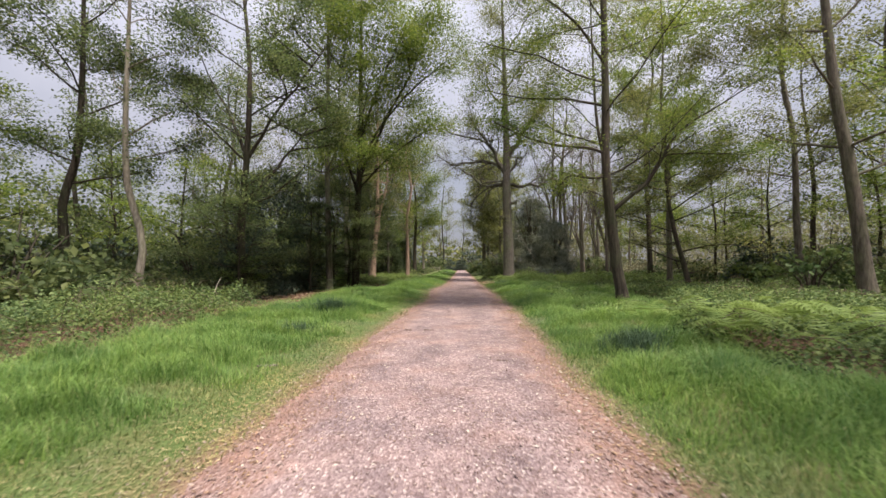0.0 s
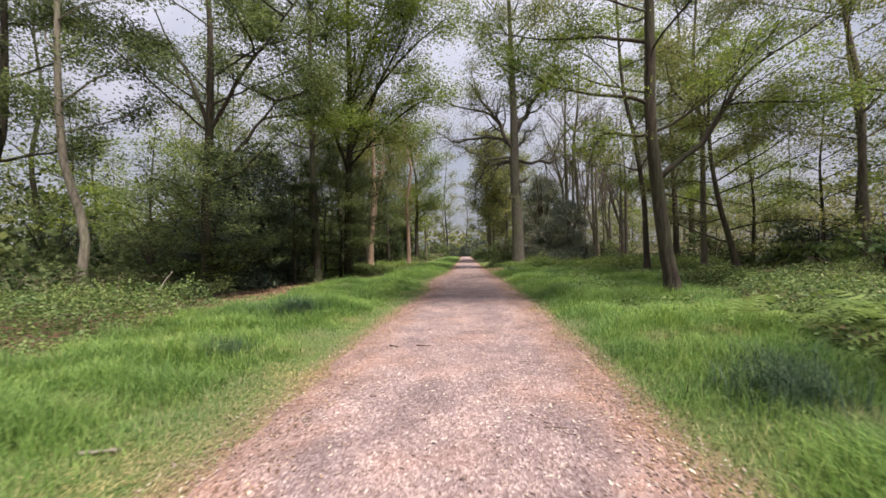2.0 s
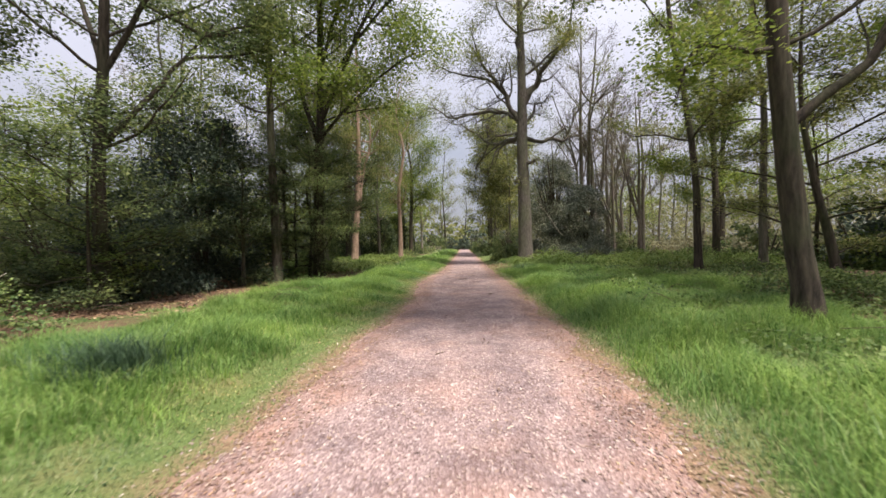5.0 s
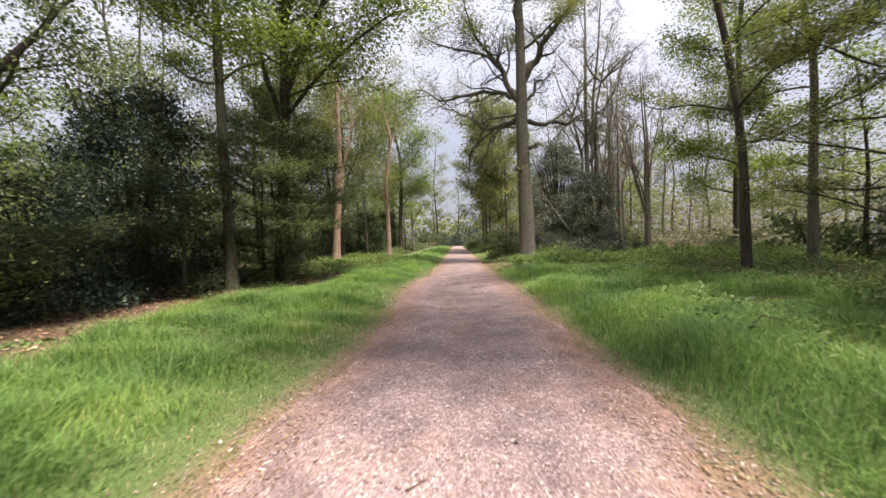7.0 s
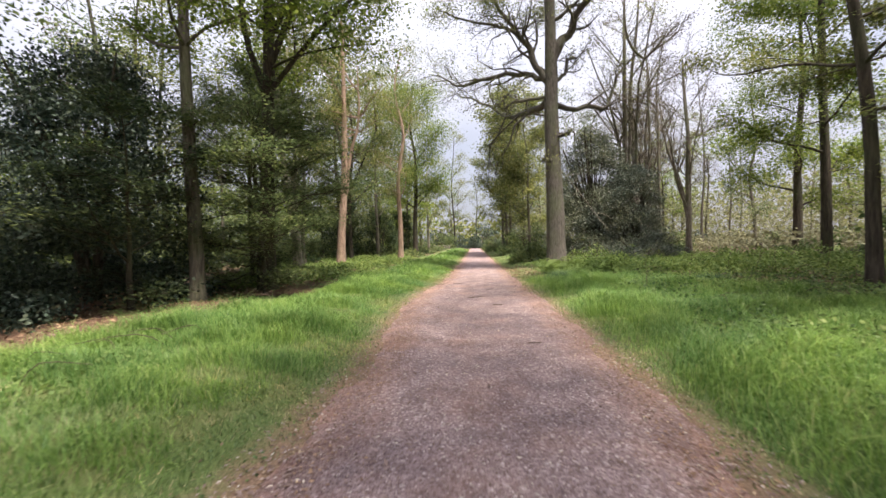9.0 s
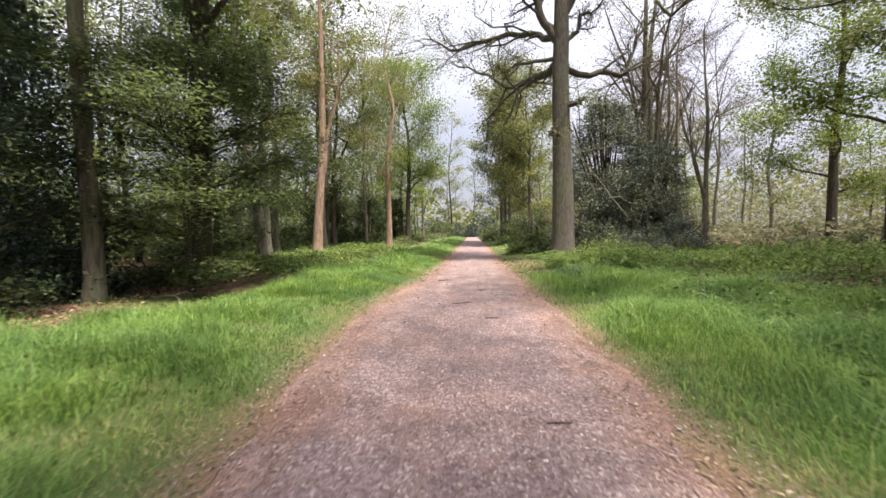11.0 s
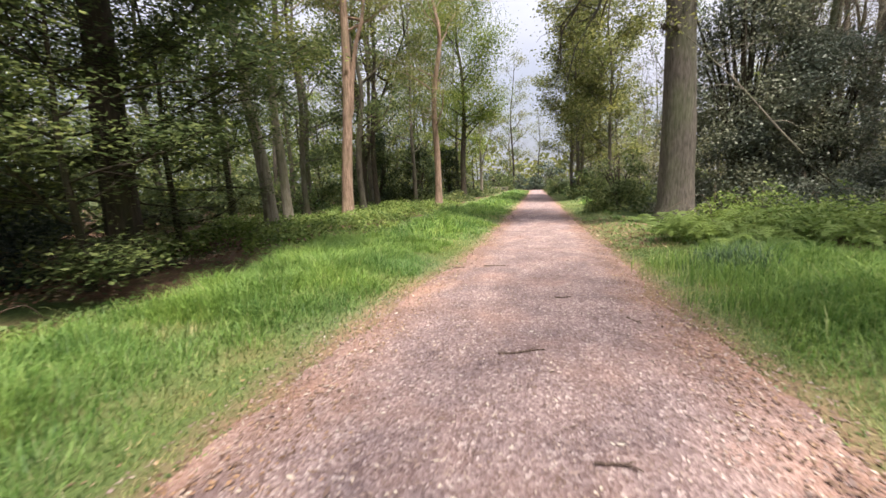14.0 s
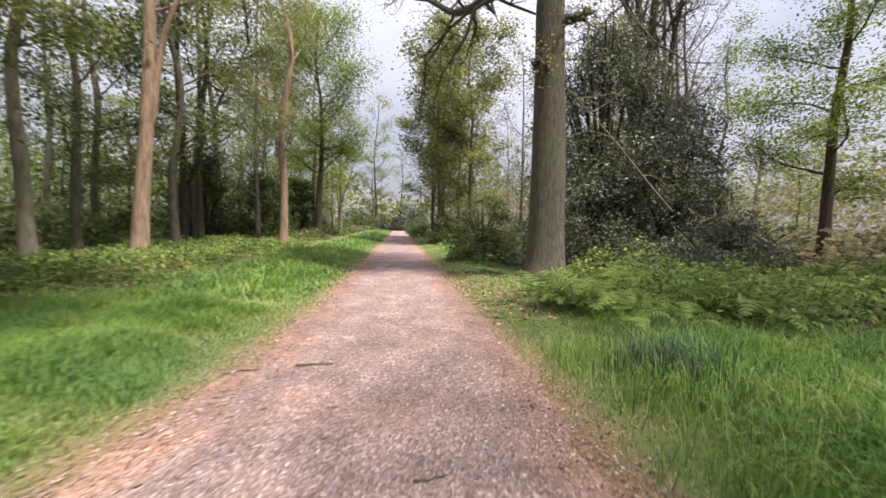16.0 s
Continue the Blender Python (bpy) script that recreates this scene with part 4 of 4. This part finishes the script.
scatter(shrub_kinds, spots(25, 12, 16, 34, 14, 34, 2.8), 35, [0.6, 0.1, 0.3], (1.0, 1.5))
scatter(shrub_kinds, spots(7, 26, -26, -8, 34, 90, 3.0), 17, [0.45, 0.05, 0.5])
scatter(shrub_kinds, spots(8, 20, -30, -14, 8, 34, 3.0), 18, [0.5, 0.3, 0.2])
scatter(shrub_kinds, spots(9, 22, 10, 45, 44, 95, 3.5), 19, [0.5, 0.2, 0.3])
scatter(shrub_kinds, spots(10, 20, 13, 36, 10, 34, 3.2), 20, [0.35, 0.15, 0.5])
scatter(shrub_kinds, spots(11, 20, -16, 22, 105, 118, 2.2), 21, [0.6, 0.2, 0.2], (1.0, 2.0))
scatter(shrub_kinds, spots(12, 10, 5.5, 10, 42, 90, 3.0), 22, [0.5, 0.35, 0.15], (0.6, 1.0))


def far_woods(seed, n):
    """The wood's far edge all round: leaf masses and stems at a distance, as one sheet of many pieces."""
    rng = np.random.default_rng(seed)
    a = rng.uniform(0, 2 * np.pi, n)
    r = rng.uniform(85, 125, n)
    x, y = 5 + r * np.sin(a), 40 + r * np.cos(a)
    crest = 15 + 3.5 * wobble(x, y, 0.12, seed) + 2 * wobble(x, y, 0.5, seed + 1)
    gap = np.clip((np.abs(x - path_mid(y)) - 1.0) / 9, 0.62, 1)
    z = rng.uniform(0, 1, n) ** 0.9 * np.where(y > 60, crest * gap, crest)
    b = Buf()
    leaves(b, np.stack([x, y, z], -1), 1.3, rng, 0.3, 0.75)
    tagged(part("far_woods", b, LEAF_OLIVE), "distant edge of the surrounding wood", "woods", kind="stuff")


far_woods(71, 30000)


# ---------------------------------------------------------------- undergrowth
def thicket(name, label, outline, per, tall, leaf_mat, leaf_size, seed, stems=60, category="undergrowth"):
    """A tangle of low leaves and arching stems over a stretch of ground; outline: (y, from x, to x) rows."""
    rng = np.random.default_rng(seed)
    rows = np.array(outline, float)
    y0, y1 = rows[0, 0], rows[-1, 0]
    x0, x1 = rows[:, 1].min(), rows[:, 2].max()
    n = int((y1 - y0) * (x1 - x0) * per)
    x, y = rng.uniform(x0, x1, n), rng.uniform(y0, y1, n)
    rag = 0.35 * wobble(x, y, 1.5, seed)
    outer = 1.6 * wobble(x, y, 0.45, seed + 3)
    lo, hi = np.interp(y, rows[:, 0], rows[:, 1]), np.interp(y, rows[:, 0], rows[:, 2])
    inward = np.abs(lo - path_mid(y)) < np.abs(hi - path_mid(y))
    lo, hi = lo + np.where(inward, rag, outer), hi + np.where(inward, outer, rag)
    end = np.minimum(y - y0, y1 - y) + 0.9 * wobble(x, x * 0.3, 1.1, seed + 4) - 0.6
    ok = (x > lo) & (x < hi) & (end > 0.5 * rng.uniform(0, 1, n))
    x, y, lo, hi, end = x[ok], y[ok], lo[ok], hi[ok], end[ok]
    mound = np.clip(np.minimum(np.minimum(x - lo, hi - x), end) / 0.8, 0.25, 1)
    top = tall * mound * (0.75 + 0.3 * wobble(x, y, 1.7, seed + 1) + 0.2 * wobble(x, y, 4.5, seed + 2))
    z = ground_z(x, y) + np.clip(top, 0.05, None) * rng.uniform(0, 1, len(x)) ** 0.5
    b = Buf()
    leaves(b, np.stack([x, y, z], -1), leaf_size, rng, 0.55, 0.7)
    ob = tagged(part(name, b, leaf_mat), label, category, kind="stuff")
    if stems:
        canes = Buf()
        for k in rng.integers(0, len(x), stems):
            a = rng.uniform(0, 6.28)
            p = np.array([x[k], y[k], float(ground_z(x[k], y[k]))])
            q = np.array([math.cos(a), math.sin(a), 0]) * rng.uniform(0.5, 1.3)
            hgt = np.array([0, 0, max(top[k], 0.2) * 1.25])
            tube(canes, curve_points([p, p + q * 0.3 + hgt, p + q + hgt * 0.7], 7), np.linspace(0.008, 0.004, 7), 4)
        part("cane", canes, TWIG_WOOD, ob, "thin brown arching canes")
    return ob


def fern(base, seed, size=0.7, fronds=7):
    """A bracken plant: fronds arching from one root, each with pairs of pinnae."""
    rng = np.random.default_rng(seed)
    top = thing("bracken", "fresh green bracken with arching fronds", "fern", "bracken plants", base)
    for k in range(fronds):
        a = 2 * np.pi * k / fronds + rng.normal() * 0.3
        length, rise = size * rng.uniform(0.8, 1.25), rng.uniform(0.55, 0.95)
        d = np.array([math.cos(a), math.sin(a), 0])
        run = curve_points([(0, 0, 0), d * length * 0.35 + [0, 0, length * rise * 0.8], d * length * 0.75 + [0, 0, length * rise], d * length * 1.15 + [0, 0, length * rise * 0.75]], 32)
        side = np.cross(d, [0, 0, 1])
        verts = np.concatenate([run - side * 0.004, run + side * 0.004])
        faces = [(i, i + 1, 33 + i, 32 + i) for i in range(31)]
        for i in range(8, 31, 2):
            w = length * 0.36 * (1 - (i - 8) / 24.5) ** 0.8 * rng.uniform(0.85, 1.1)
            along = unit(run[i + 1] - run[i])
            for s, row in ((-1, 0), (1, 32)):
                tip = run[i] + (side * s + along * 0.45) * w - [0, 0, w * rng.uniform(0.1, 0.4)]
                mid = run[i] * 0.4 + tip * 0.6 - along * length * 0.016 + [0, 0, 0.012]
                faces.append((row + i, len(verts), len(verts) + 1, row + i + 1))
                verts = np.concatenate([verts, [mid, tip]])
        b = Buf()
        b.add(verts, faces)
        part("frond", b, LEAF_FERN, top)
    return top


def tuft(x, y, seed, n=260, tall=0.5, spread=0.22, mat=GRASS_BLUE, name="rush_tuft", label="dense tuft of dark blue-green rushes", category="grass tuft"):
    rng = np.random.default_rng(seed)
    b = Buf()
    px, py = x + rng.normal(size=n) * spread, y + rng.normal(size=n) * spread
    blades(b, px, py, 0.78 * tall * rng.uniform(0.5, 1.1, n), np.full(n, 0.008), rng, 1.0)
    return tagged(part(name, b, mat), label, category, "grass tufts", "stuff")


thicket("bramble_patch", "brambles and nettles on the wood's edge", [(-3, -14, -6.0), (4, -14, -6.2), (10, -13, -6.2), (17, -12, -6.4)], 600, 0.85, LEAF_BRAMBLE, 0.07, 301, 260)
thicket("bramble_patch", "tall leafy scrub under the trees", [(6, -22, -12), (14, -22, -11), (22, -24, -12)], 130, 1.5, LEAF_SHADE, 0.18, 302, 60)
thicket("bramble_patch", "brambles beneath the beech", [(-3, 4.3, 13), (5, 4.3, 14), (8, 4.6, 14), (11, 5.6, 15), (14, 7.4, 16), (19, 8.6, 16)], 480, 0.6, LEAF_BRAMBLE, 0.075, 303, 160)
thicket("bramble_patch", "low green brambles around the oak", [(23.5, 9.4, 15), (25.5, 7.4, 15), (27.5, 6.2, 15), (29, 4.6, 16), (31.5, 4.2, 18), (34, 4.6, 19)], 330, 0.85, LEAF_FERN, 0.085, 304, 90)
thicket("nettle_patch", "green nettles between the grass", [(15, 6.6, 11), (20, 7.6, 13), (26, 6.5, 13)], 260, 0.5, LEAF_BRAMBLE, 0.08, 305, 20)
thicket("bramble_patch", "low brambles at the foot of the verge trees", [(28.5, -9.5, -4.0), (34, -10, -3.6), (42, -11, -3.3), (52, -11, -3.0)], 210, 0.5, LEAF_FERN, 0.12, 306, 60)
thicket("bramble_patch", "scrub along the far avenue", [(36, 4.6, 10), (50, 5.2, 11), (90, 7.2, 13)], 40, 0.9, LEAF_SHADE, 0.24, 307, 0)
thicket("bramble_patch", "scrub along the far avenue", [(52, -11, -3.6), (70, -9, -2.6), (95, -8, -1.4)], 40, 0.8, LEAF_SHADE, 0.24, 308, 0)
thicket("weed_patch", "weeds at the edge of the hollow", [(16.5, -7.0, -5.4), (20, -6.3, -5.0), (23, -5.8, -4.6), (25.5, -5.4, -4.0)], 260, 0.3, LEAF_BRAMBLE, 0.09, 309, 10)
thicket("nettle_patch", "dark green weeds among the verge grass", [(9.5, 3.9, 5.6), (13, 3.9, 6.0), (16.5, 3.8, 6.6), (20, 3.6, 7.4), (24, 3.9, 6.8), (26.5, 4.4, 6.4)], 150, 0.44, LEAF_BRAMBLE, 0.07, 312, 12)
thicket("weed_patch", "fresh weeds among the verge grass", [(17, -4.6, -2.8), (20, -4.6, -2.9), (22.5, -4.4, -3.2)], 120, 0.3, LEAF_FERN, 0.07, 313, 6)
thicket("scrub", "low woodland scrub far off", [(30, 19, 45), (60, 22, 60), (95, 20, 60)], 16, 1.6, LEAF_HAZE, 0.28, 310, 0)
thicket("scrub", "low woodland scrub far off", [(34, -45, -13), (60, -45, -12), (95, -45, -9)], 10, 2.6, LEAF_SHADE, 0.4, 311, 0)

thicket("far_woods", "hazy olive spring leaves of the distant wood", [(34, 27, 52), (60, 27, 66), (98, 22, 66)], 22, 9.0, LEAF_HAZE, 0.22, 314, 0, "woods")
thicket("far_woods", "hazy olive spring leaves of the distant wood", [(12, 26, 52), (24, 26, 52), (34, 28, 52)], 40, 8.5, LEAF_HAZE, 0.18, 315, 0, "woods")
thicket("far_woods", "dim green leaves of the distant wood", [(30, -44, -17), (60, -44, -15), (98, -40, -11)], 20, 9.0, LEAF_SHADE, 0.3, 316, 0, "woods")
thicket("far_woods", "dim green leaves of the distant wood", [(8, -44, -22), (20, -44, -22), (32, -44, -19)], 28, 9.0, LEAF_SHADE, 0.26, 317, 0, "woods")
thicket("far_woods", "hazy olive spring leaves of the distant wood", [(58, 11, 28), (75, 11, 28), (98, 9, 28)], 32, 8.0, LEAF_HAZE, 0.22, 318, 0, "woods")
thicket("far_woods", "hazy olive spring leaves of the distant wood", [(56, -16, -8.5), (75, -14, -7), (98, -12, -5.5)], 40, 8.0, LEAF_OLIVE, 0.22, 319, 0, "woods")
fern_kinds = [fern((5.2, 30.2, 0.05), 321, 0.6, 8), fern((6.3, 29.3, 0.05), 322, 0.7, 8), fern((4.5, 31.5, 0.05), 323, 0.5, 7)]
rng_fern = np.random.default_rng(330)
fern_spots = [(4.1 + 8.4 * u, 28.3 + 3.2 * v + 0.3 * u) for u, v in rng_fern.uniform(0, 1, (100, 2))]
fern_spots += [(4.4 + 4.5 * u, 4.0 + 5.5 * v) for u, v in rng_fern.uniform(0, 1, (24, 2))]
for k, (x, y) in enumerate(fern_spots):
    ob = copy_thing(fern_kinds[k % 3], pose(x, y, float(ground_z(x, y)), 0, 0, rng_fern.uniform(0, 360)))
    s = rng_fern.uniform(0.75, 1.2)
    ob.scale = (s, s, s)


# ---------------------------------------------------------------- small things
for k, (x, y, n, tall) in enumerate([(-3.3, 11.9, 1100, 0.74), (-3.2, 8.8, 400, 0.42), (3.0, 6.7, 800, 0.56), (3.5, 7.4, 500, 0.5), (-4.4, 12.6, 300, 0.5), (3.9, 27.1, 600, 0.56), (7.3, 24.6, 600, 0.6)]):
    tuft(x, y, 400 + k, n, tall)
for k, (x, y, n, tall) in enumerate([(3.5, 26.6, 360, 0.5), (4.1, 27.2, 360, 0.55), (4.9, 27.6, 360, 0.55), (3.4, 27.7, 300, 0.45), (4.6, 22.6, 340, 0.5), (5.4, 19.2, 300, 0.45),
                                     (3.9, 24.8, 300, 0.45), (-3.6, 20.2, 280, 0.42), (3.6, 13.2, 300, 0.5), (3.1, 11.2, 260, 0.45), (4.2, 15.2, 280, 0.5), (3.3, 25.6, 320, 0.42), (4.0, 26.2, 320, 0.5), (5.2, 26.6, 320, 0.5), (4.5, 25.3, 320, 0.45), (3.2, 21.4, 300, 0.4), (3.9, 19.9, 300, 0.42), (3.2, 17.6, 300, 0.4)]):
    tuft(x, y, 420 + k, n, tall, 0.26, GRASS, "grass_tuft", "thick tuft of fresh green grass")


def scattered(name, label, category, spots_xyz, size, mat, seed, flat=0.85, wide=0.55):
    rng = np.random.default_rng(seed)
    b = Buf()
    leaves(b, spots_xyz, size, rng, flat, wide)
    return tagged(part(name, b, mat), label, category, kind="stuff")


def along_path(seed, n, y0, y1, lo, hi):
    """Places on the path or its edges, lo to hi from its middle line."""
    rng = np.random.default_rng(seed)
    y = rng.uniform(y0, y1, n)
    side = rng.choice([-1, 1], n)
    edge_at = np.where(side < 0, path_half(y, -1), path_half(y, 1))
    d = side * rng.uniform(lo, hi, n) * edge_at / 1.45
    x = path_mid(y) + d
    z = np.where(np.abs(d) < 0.96 * edge_at, 0.024 + 0.012 * wobble(x, y, 2.2, 11), np.maximum(ground_z(x, y) + 0.016, 0.0)) + 0.004
    return np.stack([x, y, z], -1)


scattered("bark_chips", "bark chips and pale stone chips on the path", "chips", along_path(501, 34000, 1, 34, 0.0, 1.45), 0.032, CHIP, 502, 0.85, 0.5)
scattered("bark_chips", "larger bark chips on the path", "chips", along_path(503, 7500, 1, 40, 0.0, 1.5), 0.058, CHIP, 504, 0.8, 0.4)
scattered("bark_chips", "stray chips lying in the turf's edge", "chips", along_path(515, 7000, 1, 34, 1.36, 1.72), 0.036, CHIP, 516, 0.85, 0.5)
edge = np.concatenate([along_path(505, 16000, 1, 40, 1.05, 1.56), along_path(506, 5000, 1, 40, 0.8, 1.9)])
scattered("dead_leaves", "rusty dead leaves and needles along the path's edge", "dead leaves", edge, 0.032, DEAD_LEAF, 507, 0.85, 0.6)
scattered("low_weeds", "tiny clover and moss leaves in the worn turf", "weeds", along_path(508, 12000, 1, 34, 1.46, 2.25), 0.03, LEAF_BRAMBLE, 509, 0.7, 0.7)
scattered("straw", "bleached straw bits in the worn turf", "straw", along_path(513, 5200, 1, 34, 1.4, 2.2), 0.05, STRAW, 514, 0.85, 0.16)
rng_litter = np.random.default_rng(510)
ly = rng_litter.uniform(1.5, 8.5, 6500)
lx = path_mid(ly) - path_half(ly, -1) - np.abs(rng_litter.normal(size=6500)) * 0.6
scattered("straw", "dry straw and withered grass on the trodden verge", "straw", np.stack([lx, ly, ground_z(lx, ly) + 0.03], -1), 0.06, STRAW, 517, 0.8, 0.13)
lx, ly = rng_litter.uniform(-12, -5.4, 9000), rng_litter.uniform(16, 33, 9000)
scattered("dead_leaves", "brown fallen leaves on the hollow's floor", "dead leaves", np.stack([lx, ly, ground_z(lx, ly) + 0.02], -1), 0.09, DEAD_LEAF, 511, 0.7, 0.6)
lx, ly = rng_litter.uniform(2.9, 4.6, 1600), rng_litter.uniform(29.5, 36, 1600)
scattered("dead_leaves", "brown fallen leaves at the oak's foot", "dead leaves", np.stack([lx, ly, ground_z(lx, ly) + 0.03], -1), 0.08, DEAD_LEAF, 512, 0.7, 0.6)


def twig(x, y, z, angle, length, r, seed, mat=TWIG_WOOD, name="twig", label="thin dark fallen twig on the path"):
    rng = np.random.default_rng(seed)
    top = thing(name, label, "twig", "fallen twigs", (x, y, z))
    d = np.array([math.cos(radians(angle)), math.sin(radians(angle)), 0])
    run = grow(rng, -d * length / 2, d, length, 8, 0.12, 0.0)
    run[:, 2] = r + 0.15 * r * rng.normal(size=9)
    b = Buf()
    tube(b, run, np.linspace(r, r * 0.45, 9), 6, 0.08, rng)
    part("stick", b, mat, top, smooth=True)
    side = Buf()
    run2 = grow(rng, run[5], d + np.array([-d[1], d[0], 0.1]) * 0.9, length * 0.28, 4, 0.15, 0.0)
    tube(side, run2, np.linspace(r * 0.5, r * 0.25, 5), 5)
    part("side_shoot", side, mat, top, smooth=True)


for k, (x, y, a, ln, r) in enumerate([(1.0, 24.2, 5, 0.42, 0.012), (1.5, 25.93, 12, 0.2, 0.012), (2.1, 25.1, -50, 0.2, 0.012), (-0.79, 9.3, -30, 0.2, 0.012), (-0.34, 9.27, -15, 0.24, 0.01),
                                      (0.58, 27.9, 6, 0.4, 0.012), (-0.03, 27.8, 4, 0.2, 0.009), (1.45, 22.9, 8, 0.25, 0.01), (0.2, 13.0, 40, 0.18, 0.008), (1.6, 19.3, -20, 0.2, 0.009), (0.9, 6.3, 15, 0.2, 0.008)]):
    twig(x, y, 0.022, a, ln, r, 520 + k)
twig(-2.56, 6.0, float(ground_z(-2.56, 6.0)) + 0.02, 18, 0.3, 0.02, 540, DEAD_WOOD, "stick", "pale broken stick on the short grass")

# a dead branch leaning from the oak across the holly
lean = thing("leaning_branch", "dead grey branch leaning on the holly", "branch", "", (0, 0, 0))
lean_buf = Buf()
lean_run = curve_points([(5.19, 33.2, 5.17), (5.8, 32.8, 4.3), (6.25, 32.3, 3.51), (6.71, 31.7, 2.52), (7.1, 31.3, 1.8)], 20)
tube(lean_buf, lean_run, np.linspace(0.008, 0.026, 20), 7, 0.06, np.random.default_rng(551))
part("pole", lean_buf, BARK_GREY, lean, smooth=True)
for k in range(6):
    b = Buf()
    rr = np.random.default_rng(560 + k)
    tube(b, grow(rr, lean_run[4 + 2 * k], (rr.normal(), rr.normal() - 0.6, 0.3), 1.0, 6, 0.25, 0.0), np.linspace(0.01, 0.003, 7), 5)
    part("side_branch", b, DEAD_WOOD, lean, smooth=True)

# fallen branch in the brambles
fallen = thing("fallen_branch", "bleached fallen branch lying in the brambles", "branch", "", (0, 0, 0))
b = Buf()
tube(b, curve_points([(-7.4, 12.9, 0.15), (-7.7, 13.6, 0.4), (-8.2, 14.8, 0.85), (-8.5, 15.6, 1.1)], 12), np.linspace(0.02, 0.008, 12), 6, 0.08, np.random.default_rng(570))
part("pole", b, DEAD_WOOD, fallen, smooth=True)

# the far end of the path
shrub("holly_bush", "dark round bush at the end of the path", (4.3, 103.0, 0.0), 580, (1.7, 1.4, 3.4), 2600, LEAF_HOLLY, 0.2, 6)
rail = thing("rail_fence", "low pale wooden rail fence beside the far path", "fence", "", (-2.4, 97, 0))
for k in range(4):
    b = Buf()
    tube(b, [(k * 1.0 - 1.5, 0, -0.1), (k * 1.0 - 1.5, 0, 0.5), (k * 1.0 - 1.5, 0, 0.95)], [0.06, 0.06, 0.055], 8)
    part("post", b, DEAD_WOOD, rail)
for z in (0.45, 0.8):
    b = Buf()
    tube(b, [(-1.7, -0.05, z), (0, -0.05, z + 0.01), (1.7, -0.05, z)], [0.05, 0.05, 0.05], 6)
    part("rail", b, DEAD_WOOD, rail)
